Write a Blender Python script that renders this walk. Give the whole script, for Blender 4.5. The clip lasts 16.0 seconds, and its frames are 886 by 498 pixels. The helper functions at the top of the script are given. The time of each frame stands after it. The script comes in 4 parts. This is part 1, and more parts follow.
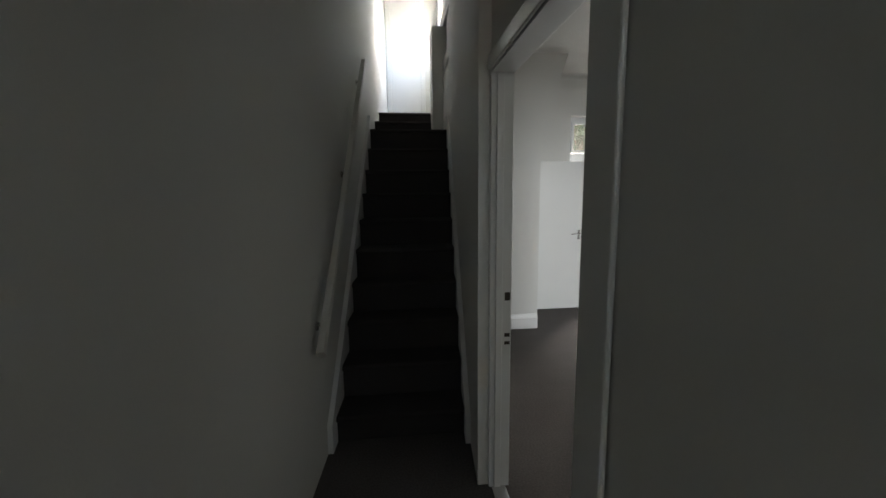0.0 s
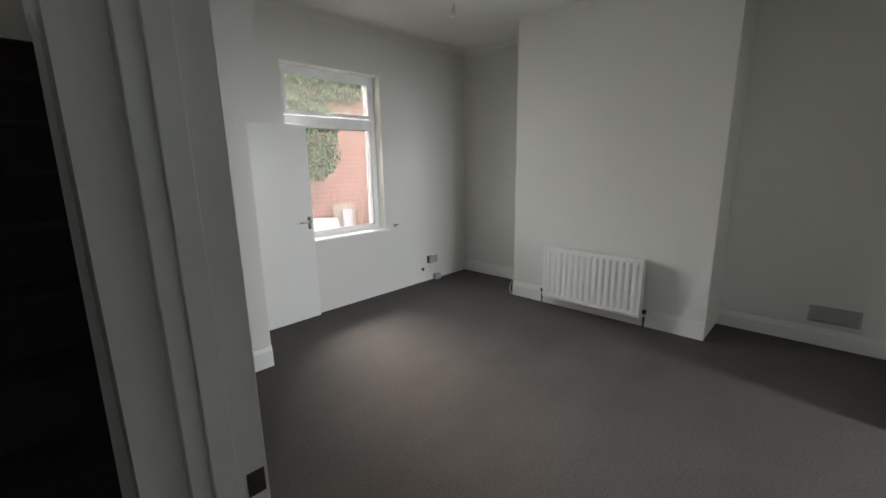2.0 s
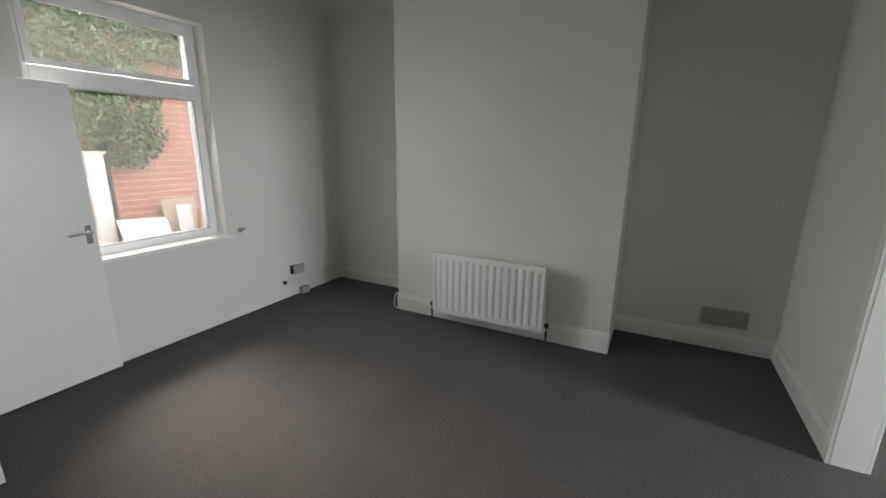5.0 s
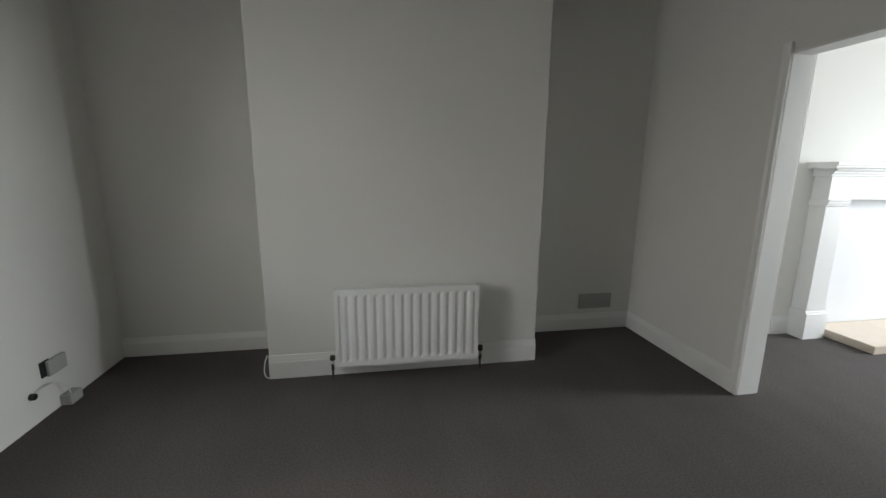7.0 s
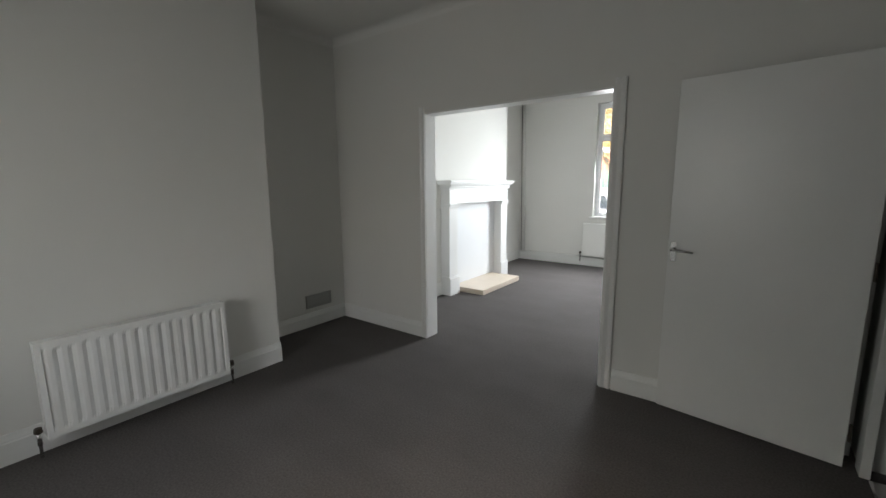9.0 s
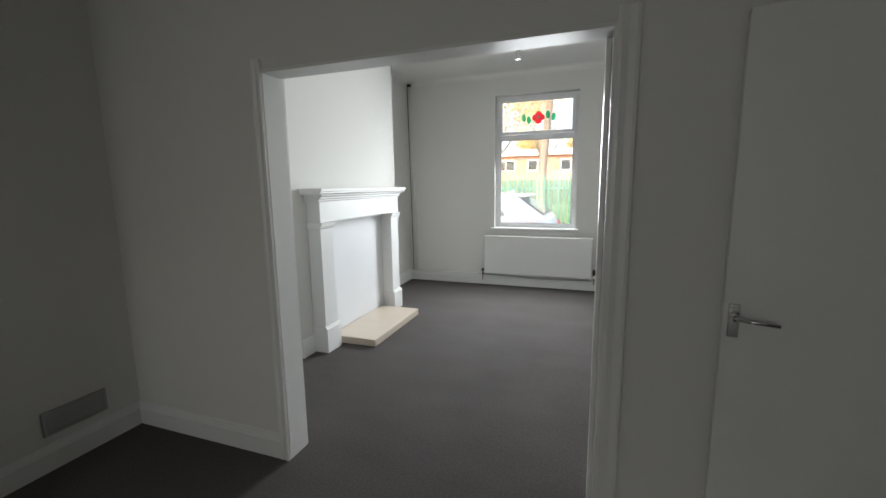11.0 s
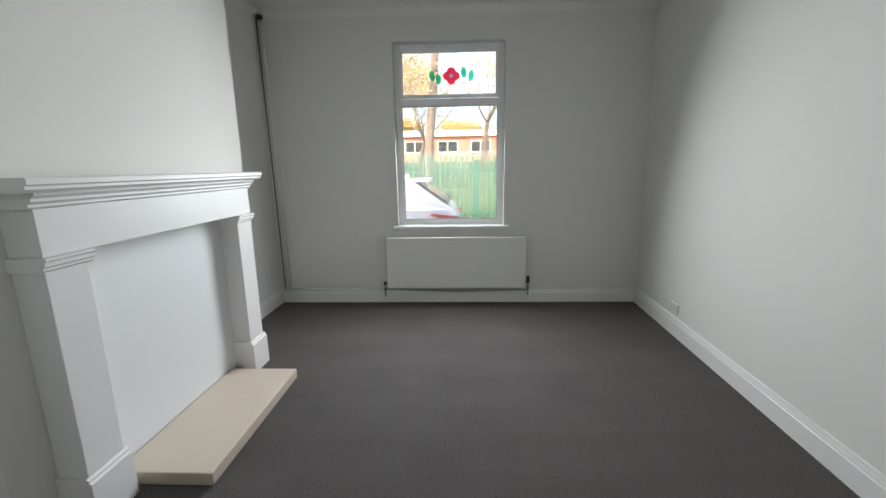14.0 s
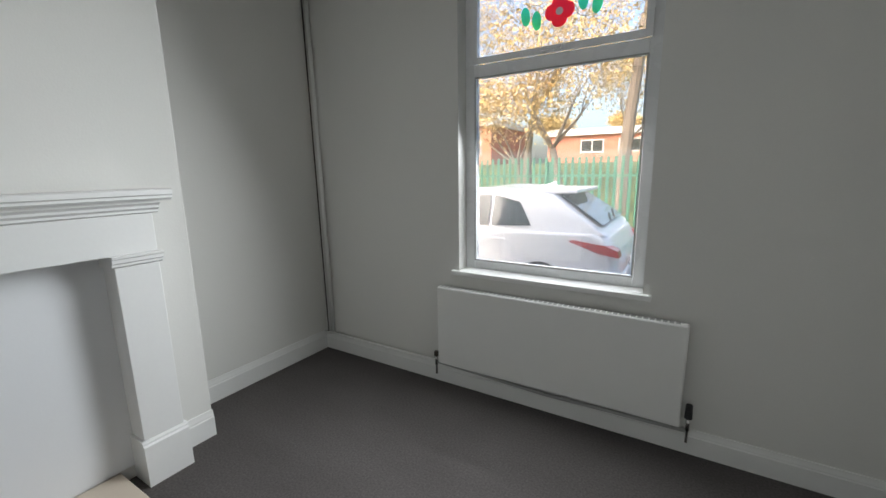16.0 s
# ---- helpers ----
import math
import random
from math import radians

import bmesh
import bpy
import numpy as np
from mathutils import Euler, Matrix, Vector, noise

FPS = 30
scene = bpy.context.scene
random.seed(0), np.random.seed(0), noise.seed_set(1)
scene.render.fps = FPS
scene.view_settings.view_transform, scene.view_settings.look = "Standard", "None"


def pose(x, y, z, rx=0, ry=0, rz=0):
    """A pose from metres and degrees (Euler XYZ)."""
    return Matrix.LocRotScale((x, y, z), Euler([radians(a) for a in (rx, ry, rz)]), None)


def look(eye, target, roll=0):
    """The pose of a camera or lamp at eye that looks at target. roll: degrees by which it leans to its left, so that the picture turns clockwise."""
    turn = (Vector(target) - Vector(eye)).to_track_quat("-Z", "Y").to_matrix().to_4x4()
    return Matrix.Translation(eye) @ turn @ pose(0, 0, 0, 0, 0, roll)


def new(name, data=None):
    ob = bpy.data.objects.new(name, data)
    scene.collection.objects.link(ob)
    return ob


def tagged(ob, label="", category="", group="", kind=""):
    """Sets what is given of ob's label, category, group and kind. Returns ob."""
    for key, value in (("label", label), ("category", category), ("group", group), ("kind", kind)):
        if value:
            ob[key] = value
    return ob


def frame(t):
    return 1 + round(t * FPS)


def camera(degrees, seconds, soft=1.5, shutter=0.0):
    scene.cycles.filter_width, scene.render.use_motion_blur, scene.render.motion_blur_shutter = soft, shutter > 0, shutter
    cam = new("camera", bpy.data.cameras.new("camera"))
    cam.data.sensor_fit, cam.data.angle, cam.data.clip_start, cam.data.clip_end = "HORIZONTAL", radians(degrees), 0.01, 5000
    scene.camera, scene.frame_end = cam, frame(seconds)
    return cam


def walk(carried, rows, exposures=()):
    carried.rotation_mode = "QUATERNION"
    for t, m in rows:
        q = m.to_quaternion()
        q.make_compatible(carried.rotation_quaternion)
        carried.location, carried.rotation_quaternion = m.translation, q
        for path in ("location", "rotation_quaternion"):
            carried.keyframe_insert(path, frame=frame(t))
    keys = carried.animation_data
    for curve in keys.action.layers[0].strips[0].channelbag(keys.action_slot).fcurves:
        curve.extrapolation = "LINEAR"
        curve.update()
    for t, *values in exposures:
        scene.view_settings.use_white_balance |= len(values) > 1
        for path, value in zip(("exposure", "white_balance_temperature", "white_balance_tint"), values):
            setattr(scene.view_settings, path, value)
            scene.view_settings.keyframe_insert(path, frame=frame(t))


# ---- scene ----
cam = camera(94.8, 16.0)
PATH = [
    (0, (-0.045, -0.001, 1.493), (0.169, 1.967, 1.205), -0.6),
    (0.5, (-0.052, 0.425, 1.459), (0.415, 2.347, 1.158), -0.4),
    (0.8, (-0.03, 0.61, 1.471), (0.594, 2.481, 1.136), -0.4),
    (1.2, (0.08, 0.87, 1.47), (0.98, 2.615, 1.089), -1.0),
    (1.5, (0.206, 1.035, 1.443), (1.312, 2.656, 1.054), -0.9),
    (2, (0.27, 1.245, 1.469), (1.686, 2.595, 1.051), -1.0),
    (2.5, (0.335, 1.391, 1.488), (1.928, 2.524, 1.064), -0.9),
    (3, (0.43, 1.451, 1.486), (2.05, 2.541, 1.054), -0.9),
    (5.5, (1.113, 1.885, 1.457), (2.905, 2.64, 0.991), 1.9),
    (6, (1.255, 2.333, 1.418), (3.135, 2.868, 0.993), 2.9),
    (6.5, (1.34, 2.679, 1.383), (3.293, 2.826, 0.977), 1.9),
    (7, (1.33, 2.998, 1.388), (3.263, 2.666, 0.996), 0.5),
    (7.5, (1.314, 3.263, 1.368), (3.075, 2.389, 1.001), 0.1),
    (8, (1.207, 3.467, 1.428), (2.707, 2.204, 1.032), 0.1),
    (8.5, (1.105, 3.556, 1.409), (2.408, 2.081, 1.053), -0.1),
    (9, (1.039, 3.582, 1.411), (2.219, 1.998, 1.097), -0.4),
    (11.5, (2.113, 1.936, 1.467), (2.594, 0.024, 1.137), -0.7),
    (12, (2.325, 1.545, 1.47), (2.612, -0.398, 1.096), -0.6),
    (12.5, (2.454, 1.352, 1.482), (2.615, -0.601, 1.081), -0.5),
    (13, (2.512, 1.266, 1.48), (2.594, -0.688, 1.063), -0.5),
    (13.5, (2.527, 1.171, 1.47), (2.569, -0.784, 1.046), -0.5),
    (14, (2.466, 0.866, 1.47), (2.55, -1.093, 1.077), -0.9),
    (14.5, (2.379, 0.441, 1.465), (2.5, -1.515, 1.066), -1.5),
    (15, (2.199, -0.076, 1.516), (2.395, -2.032, 1.147), -1.5),
    (15.5, (1.949, -0.566, 1.521), (2.521, -2.447, 1.152), -1.6),
    (16, (1.806, -1.123, 1.523), (2.837, -2.794, 1.143), -0.9),
]
walk(cam, [(t, look(eye, target, roll)) for t, eye, target, roll in PATH],
     exposures=((0.0, 4.9), (1.0, 4.9), (3.0, 4.8), (5.5, 4.75), (7.0, 4.55), (8.5, 4.45), (11.5, 3.85), (13.0, 3.6), (14.5, 3.55), (16.0, 3.25)))

# ---- light ----
SKY_STRENGTH = 0.15
world = bpy.data.worlds.new("sky")
scene.world = world
world.use_nodes = True
wn = world.node_tree
wn.nodes.clear()
sky = wn.nodes.new("ShaderNodeTexSky")
sky.sky_type = "NISHITA"
sky.sun_disc = False
sky.sun_elevation = radians(40)
sky.sun_rotation = radians(18)
sky.air_density = 1.0
sky.dust_density = 5.0
sky.ozone_density = 0.6
wbg = wn.nodes.new("ShaderNodeBackground")
wbg.inputs["Strength"].default_value = SKY_STRENGTH
wout = wn.nodes.new("ShaderNodeOutputWorld")
wn.links.new(sky.outputs[0], wbg.inputs[0])
wn.links.new(wbg.outputs[0], wout.inputs[0])
sun_data = bpy.data.lights.new("sun", "SUN")
sun_data.energy = 0.5
sun_data.angle = radians(35)
sun_data.color = (1.0, 0.95, 0.88)
sun = new("sun", sun_data)
sun.matrix_world = look((4, 12, 10.6), (0, 0, 0))


def opening_lamp(name, at, toward, sx, sy, watts, spread, colour):
    """An added area lamp in an opening, standing in for daylight."""
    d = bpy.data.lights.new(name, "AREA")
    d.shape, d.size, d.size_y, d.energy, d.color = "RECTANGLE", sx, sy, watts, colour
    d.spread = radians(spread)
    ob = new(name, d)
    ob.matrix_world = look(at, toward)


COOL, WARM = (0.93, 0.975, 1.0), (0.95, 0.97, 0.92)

# Lamps added inside the panes to brighten both rooms beyond the sky's share.
opening_lamp("daylight_fill_front", (2.567, -3.555, 1.77), (2.567, 0.0, 0.2), 0.96, 1.6, 5.7, 144, COOL)
opening_lamp("daylight_fill_rear", (2.57, 4.925, 1.55), (2.57, 1.5, 0.2), 0.9, 1.4, 0.52, 148, WARM)
# Lamps added in two unseen openings to brighten stairs and hall.
opening_lamp("daylight_fill_landing", (0.73, 6.475, 3.93), (0.1, 5.6, 3.15), 0.5, 0.85, 0.55, 180, WARM)
opening_lamp("daylight_fill_hall", (-0.05, -3.52, 2.275), (-0.05, 1.0, 1.2), 0.46, 0.22, 0.16, 170, WARM)


# ---- materials ----
def mat(name, col, rough=0.6, metal=0.0, spread=0.08, scale=6.0, fine=180.0, bump=0.05, col2=None, spec=0.5, rand=0.0):
    """Paint, cloth, stone: a base colour mottled at a large and a small scale, with fine relief."""
    m = bpy.data.materials.new(name)
    m.use_nodes = True
    nt = m.node_tree
    bs = nt.nodes["Principled BSDF"]
    co = nt.nodes.new("ShaderNodeTexCoord")
    n1 = nt.nodes.new("ShaderNodeTexNoise")
    n1.inputs["Scale"].default_value = scale
    n1.inputs["Detail"].default_value = 5
    n2 = nt.nodes.new("ShaderNodeTexNoise")
    n2.inputs["Scale"].default_value = fine
    n2.inputs["Detail"].default_value = 3
    nt.links.new(co.outputs["Object"], n1.inputs["Vector"])
    nt.links.new(co.outputs["Object"], n2.inputs["Vector"])
    mix = nt.nodes.new("ShaderNodeMix")
    mix.data_type = "RGBA"
    other = col2 or tuple(c * (1 - spread * 2) for c in col)
    mix.inputs[6].default_value = (*col, 1)
    mix.inputs[7].default_value = (*other, 1)
    ma = nt.nodes.new("ShaderNodeMath")
    ma.operation = "MULTIPLY_ADD"
    ma.inputs[1].default_value = 0.5
    nt.links.new(n2.outputs["Fac"], ma.inputs[0])
    m2 = nt.nodes.new("ShaderNodeMath")
    m2.operation = "MULTIPLY"
    m2.inputs[1].default_value = 0.6
    nt.links.new(n1.outputs["Fac"], m2.inputs[0])
    nt.links.new(m2.outputs[0], ma.inputs[2])
    last = ma.outputs[0]
    if rand:
        oi = nt.nodes.new("ShaderNodeObjectInfo")
        m3 = nt.nodes.new("ShaderNodeMath")
        m3.operation = "MULTIPLY_ADD"
        m3.inputs[1].default_value = rand
        nt.links.new(oi.outputs["Random"], m3.inputs[0])
        ge = nt.nodes.new("ShaderNodeNewGeometry")
        m4 = nt.nodes.new("ShaderNodeMath")
        m4.operation = "MULTIPLY_ADD"
        m4.inputs[1].default_value = rand
        nt.links.new(ge.outputs["Random Per Island"], m4.inputs[0])
        nt.links.new(last, m4.inputs[2])
        nt.links.new(m4.outputs[0], m3.inputs[2])
        m5 = nt.nodes.new("ShaderNodeMath")
        m5.operation = "SUBTRACT"
        m5.inputs[1].default_value = rand
        nt.links.new(m3.outputs[0], m5.inputs[0])
        last = m5.outputs[0]
    nt.links.new(last, mix.inputs[0])
    nt.links.new(mix.outputs[2], bs.inputs["Base Color"])
    bs.inputs["Metallic"].default_value = metal
    bs.inputs["Specular IOR Level"].default_value = spec
    rr = nt.nodes.new("ShaderNodeMapRange")
    rr.inputs[3].default_value = max(0.03, rough - 0.08)
    rr.inputs[4].default_value = min(1.0, rough + 0.08)
    nt.links.new(n1.outputs["Fac"], rr.inputs[0])
    nt.links.new(rr.outputs[0], bs.inputs["Roughness"])
    if bump:
        bp = nt.nodes.new("ShaderNodeBump")
        bp.inputs["Strength"].default_value = bump
        bp.inputs["Distance"].default_value = 0.004
        nt.links.new(n2.outputs["Fac"], bp.inputs["Height"])
        nt.links.new(bp.outputs[0], bs.inputs["Normal"])
    return m


M_WALL = mat("wall_paint", (0.735, 0.728, 0.70), 0.75, spread=0.03, scale=1.6, fine=120, bump=0.12)
M_CEIL = mat("ceiling_paint", (0.78, 0.775, 0.75), 0.85, spread=0.03, scale=2.5, fine=90, bump=0.15)
M_GLOSS = mat("white_gloss", (0.80, 0.80, 0.785), 0.32, spread=0.03, scale=5, fine=60, bump=0.04)
M_SURR = mat("surround_paint", (0.82, 0.82, 0.81), 0.42, spread=0.03, scale=5, fine=60, bump=0.05)
M_PANEL = mat("infill_panel", (0.80, 0.81, 0.83), 0.55, spread=0.02, scale=3, fine=90, bump=0.05)
M_UPVC = mat("upvc", (0.84, 0.85, 0.86), 0.28, spread=0.02, scale=8, fine=40, bump=0.0)
M_RAD = mat("radiator_enamel", (0.80, 0.80, 0.78), 0.35, spread=0.02, scale=6, fine=60, bump=0.0)
def carpet(name, col, dark):
    """Short cut-pile carpet: tufts, brushed streaks across the room and worn paler patches."""
    m = mat(name, col, 0.95, spread=0.2, scale=2.2, fine=420, bump=0.9, spec=0.1, col2=dark)
    nt = m.node_tree
    bs = nt.nodes["Principled BSDF"]
    co = nt.nodes.new("ShaderNodeTexCoord")
    mp = nt.nodes.new("ShaderNodeMapping")
    mp.inputs["Scale"].default_value = (0.8, 2.6, 1.0)
    streak = nt.nodes.new("ShaderNodeTexNoise")
    streak.inputs["Scale"].default_value = 1.6
    streak.inputs["Detail"].default_value = 4
    tuft = nt.nodes.new("ShaderNodeTexNoise")
    tuft.inputs["Scale"].default_value = 95
    tuft.inputs["Detail"].default_value = 4
    nt.links.new(co.outputs["Object"], mp.inputs["Vector"])
    nt.links.new(mp.outputs[0], streak.inputs["Vector"])
    nt.links.new(co.outputs["Object"], tuft.inputs["Vector"])
    a = nt.nodes.new("ShaderNodeMapRange")
    a.inputs[1].default_value, a.inputs[2].default_value, a.inputs[3].default_value, a.inputs[4].default_value = 0.3, 0.7, 0.95, 1.05
    b = nt.nodes.new("ShaderNodeMapRange")
    b.inputs[1].default_value, b.inputs[2].default_value, b.inputs[3].default_value, b.inputs[4].default_value = 0.3, 0.7, 0.78, 1.22
    nt.links.new(streak.outputs["Fac"], a.inputs[0])
    nt.links.new(tuft.outputs["Fac"], b.inputs[0])
    k = nt.nodes.new("ShaderNodeMath")
    k.operation = "MULTIPLY"
    nt.links.new(a.outputs[0], k.inputs[0])
    nt.links.new(b.outputs[0], k.inputs[1])
    sc = nt.nodes.new("ShaderNodeVectorMath")
    sc.operation = "SCALE"
    nt.links.new(bs.inputs["Base Color"].links[0].from_socket, sc.inputs[0])
    nt.links.new(k.outputs[0], sc.inputs["Scale"])
    nt.links.new(sc.outputs[0], bs.inputs["Base Color"])
    return m


M_CARPET = carpet("carpet", (0.128, 0.117, 0.115), (0.085, 0.077, 0.076))
M_STAIR = mat("stair_carpet", (0.07, 0.064, 0.065), 0.95, spread=0.2, scale=3, fine=420, bump=0.9, spec=0.1)
M_STONE = mat("hearth_stone", (0.66, 0.57, 0.47), 0.4, spread=0.08, scale=9, fine=240, bump=0.06)
M_CHROME = mat("chrome", (0.62, 0.61, 0.6), 0.2, 1.0, spread=0.04, scale=20, fine=100, bump=0.0)
M_BRASS = mat("dark_metal", (0.09, 0.075, 0.06), 0.45, 0.8, spread=0.2, scale=20, fine=100, bump=0.1)
M_BLACK = mat("black_plastic", (0.02, 0.02, 0.022), 0.45, spread=0.1, bump=0.0)
M_WOOD = mat("bare_wood", (0.42, 0.31, 0.2), 0.6, spread=0.15, scale=8, fine=120, bump=0.1)
M_PLASTIC = mat("white_plastic", (0.72, 0.72, 0.70), 0.35, spread=0.03, bump=0.0)
M_GREYP = mat("grey_plate", (0.42, 0.42, 0.41), 0.5, spread=0.05, bump=0.0)
M_RAIL = mat("handrail_paint", (0.66, 0.65, 0.61), 0.35, spread=0.05, bump=0.03)
M_BRICK = mat("red_brick", (0.60, 0.27, 0.18), 0.85, spread=0.12, scale=5, fine=90, bump=0.4, col2=(0.46, 0.185, 0.12), rand=0.35)
M_MORTAR = mat("mortar", (0.64, 0.59, 0.54), 0.9, spread=0.1, scale=8, fine=120, bump=0.3)
M_IVY = mat("ivy_leaf", (0.15, 0.25, 0.12), 0.32, spread=0.25, scale=3, fine=40, bump=0.0, col2=(0.035, 0.075, 0.03), rand=0.4)
M_TWIG = mat("twig", (0.2, 0.17, 0.14), 0.9, spread=0.2, bump=0.2)
M_BARK = mat("bark", (0.32, 0.26, 0.2), 0.92, spread=0.25, scale=3, fine=40, bump=0.9, col2=(0.18, 0.15, 0.12))
M_AUTUMN = mat("autumn_leaf", (0.75, 0.56, 0.24), 0.6, spread=0.2, scale=1.5, fine=20, bump=0.0, col2=(0.58, 0.38, 0.13), rand=0.4)
M_FENCE = mat("fence_green", (0.06, 0.22, 0.14), 0.45, spread=0.12, scale=4, fine=60, bump=0.05)
M_ASPHALT = mat("asphalt", (0.06, 0.06, 0.062), 0.9, spread=0.2, scale=2, fine=120, bump=0.6)
M_PAVE = mat("paving", (0.3, 0.285, 0.265), 0.85, spread=0.1, scale=2, fine=90, bump=0.3)
M_GRASS = mat("grass", (0.12, 0.2, 0.06), 0.95, spread=0.3, scale=1.2, fine=30, bump=0.9, col2=(0.16, 0.15, 0.05))
M_LITTER = mat("leaf_litter", (0.3, 0.13, 0.06), 0.95, spread=0.3, scale=4, fine=40, bump=0.9, col2=(0.17, 0.09, 0.05))
M_CAR = mat("car_paint", (0.82, 0.82, 0.83), 0.16, spread=0.01, bump=0.0)
M_CARGLASS = mat("car_glass", (0.03, 0.04, 0.045), 0.06, spread=0.02, bump=0.0)
M_RED = mat("tail_lens", (0.55, 0.03, 0.03), 0.15, spread=0.1, bump=0.0)
M_RUBBER = mat("tyre_rubber", (0.025, 0.025, 0.026), 0.85, spread=0.1, bump=0.2)
M_ALLOY = mat("alloy", (0.5, 0.5, 0.52), 0.3, 0.9, spread=0.05, bump=0.0)
M_FLOWER = mat("red_film", (0.85, 0.03, 0.07), 0.3, spread=0.05, bump=0.0)
M_GREENF = mat("green_film", (0.05, 0.7, 0.42), 0.3, spread=0.05, bump=0.0)
for film in (M_FLOWER, M_GREENF):
    film_bsdf = film.node_tree.nodes["Principled BSDF"]
    film_bsdf.inputs["Transmission Weight"].default_value = 0.85
    film_bsdf.inputs["IOR"].default_value = 1.03
M_LEAD = mat("lead_line", (0.35, 0.36, 0.37), 0.5, 0.5, spread=0.05, bump=0.0)
M_RENDER = mat("pale_render", (0.62, 0.58, 0.52), 0.85, spread=0.06, scale=2, fine=60, bump=0.2)
M_ROOF = mat("grey_roof", (0.2, 0.2, 0.21), 0.8, spread=0.1, bump=0.2)
M_TERRA = mat("terracotta", (0.52, 0.28, 0.18), 0.8, spread=0.1, bump=0.1)
M_BOARD = mat("white_board", (0.8, 0.8, 0.78), 0.5, spread=0.04, scale=4, bump=0.03)
M_PLY = mat("plywood", (0.58, 0.46, 0.33), 0.7, spread=0.08, scale=3, fine=60, bump=0.05)



def glazing(name, passed, haze):
    """Window glass that dims the view outside and adds a pale haze over it."""
    m = bpy.data.materials.new(name)
    m.use_nodes = True
    g = m.node_tree
    g.nodes.clear()
    # Reduced transmission holds the bright outdoors down to the indoor exposure.
    tr = g.nodes.new("ShaderNodeBsdfTransparent")
    tr.inputs["Color"].default_value = (passed, passed, passed, 1)
    gl = g.nodes.new("ShaderNodeBsdfGlossy")
    gl.inputs["Roughness"].default_value = 0.02
    fr = g.nodes.new("ShaderNodeFresnel")
    fr.inputs["IOR"].default_value = 1.45
    mx = g.nodes.new("ShaderNodeMixShader")
    out = g.nodes.new("ShaderNodeOutputMaterial")
    g.links.new(fr.outputs[0], mx.inputs[0])
    g.links.new(tr.outputs[0], mx.inputs[1])
    g.links.new(gl.outputs[0], mx.inputs[2])
    # Translucent share washes the view out with a painted pale haze.
    tl = g.nodes.new("ShaderNodeBsdfTranslucent")
    tl.inputs["Color"].default_value = (0.9, 0.9, 0.9, 1)
    veil = g.nodes.new("ShaderNodeMixShader")
    veil.inputs[0].default_value = haze
    g.links.new(mx.outputs[0], veil.inputs[1])
    g.links.new(tl.outputs[0], veil.inputs[2])
    g.links.new(veil.outputs[0], out.inputs[0])
    return m


M_GLASS, M_GLASS_FRONT = glazing("dimming_glass_rear", 0.5, 0.01), glazing("dimming_glass_front", 0.55, 0.009)


# ---- building helpers ----
def add_box(bm, x0, x1, y0, y1, z0, z1):
    vs = [bm.verts.new((x, y, z)) for x in (x0, x1) for y in (y0, y1) for z in (z0, z1)]
    for f in ((0, 1, 3, 2), (4, 6, 7, 5), (0, 4, 5, 1), (2, 3, 7, 6), (0, 2, 6, 4), (1, 5, 7, 3)):
        bm.faces.new([vs[i] for i in f])
    return vs


def box(x0, x1, y0, y1, z0, z1, bevel=0.0, seg=2):
    bm = bmesh.new()
    add_box(bm, min(x0, x1), max(x0, x1), min(y0, y1), max(y0, y1), min(z0, z1), max(z0, z1))
    if bevel:
        bmesh.ops.bevel(bm, geom=bm.edges[:], offset=bevel, segments=seg, affect="EDGES", profile=0.5)
    return bm


def boxes(*lims):
    bm = bmesh.new()
    for b in lims:
        add_box(bm, *b)
    return bm


def tube(p, q, r, n=10, r2=None, bm=None):
    bm = bm or bmesh.new()
    p, q = Vector(p), Vector(q)
    d = q - p
    m = Matrix.Translation((p + q) / 2) @ d.to_track_quat("Z", "Y").to_matrix().to_4x4()
    bmesh.ops.create_cone(bm, cap_ends=True, segments=n, radius1=r, radius2=r if r2 is None else r2, depth=d.length, matrix=m)
    return bm


def prism(poly, axis, a, b):
    """A polygon drawn in the two other axes, swept along axis from a to b."""
    bm = bmesh.new()

    def at(u, v, w):
        return {"x": (w, u, v), "y": (u, w, v), "z": (u, v, w)}[axis]
    lo = [bm.verts.new(at(u, v, a)) for u, v in poly]
    hi = [bm.verts.new(at(u, v, b)) for u, v in poly]
    n = len(poly)
    bm.faces.new(lo)
    bm.faces.new(hi[::-1])
    for i in range(n):
        bm.faces.new((lo[i], hi[i], hi[(i + 1) % n], lo[(i + 1) % n]))
    return bm


def mesh_of(name, bm, material, smooth=False):
    bmesh.ops.recalc_face_normals(bm, faces=bm.faces[:])
    me = bpy.data.meshes.new(name)
    bm.to_mesh(me)
    bm.free()
    me.materials.append(material)
    if smooth:
        me.shade_smooth()
    return me


def part(name, bm, material, parent, label="", smooth=False):
    ob = new(name, mesh_of(name, bm, material, smooth))
    ob.parent = parent
    if label:
        ob["label"] = label
    return ob


def solid(name, bm, material, label, category, kind="", group="", smooth=False):
    return tagged(new(name, mesh_of(name, bm, material, smooth)), label, category, group, kind)


def thing(name, label, category, group="", kind="", m=None):
    ob = tagged(new(name), label, category, group, kind)
    if m is not None:
        ob.matrix_world = m
    return ob


# ---- structure ----
R_TOP, F_TOP = 2.82, 3.0
XE, YR, YF = 4.48, 4.83, -3.48
RW = (2.03, 3.107, 0.738, 2.352)
FW = (2.0, 3.132, 0.842, 2.70)
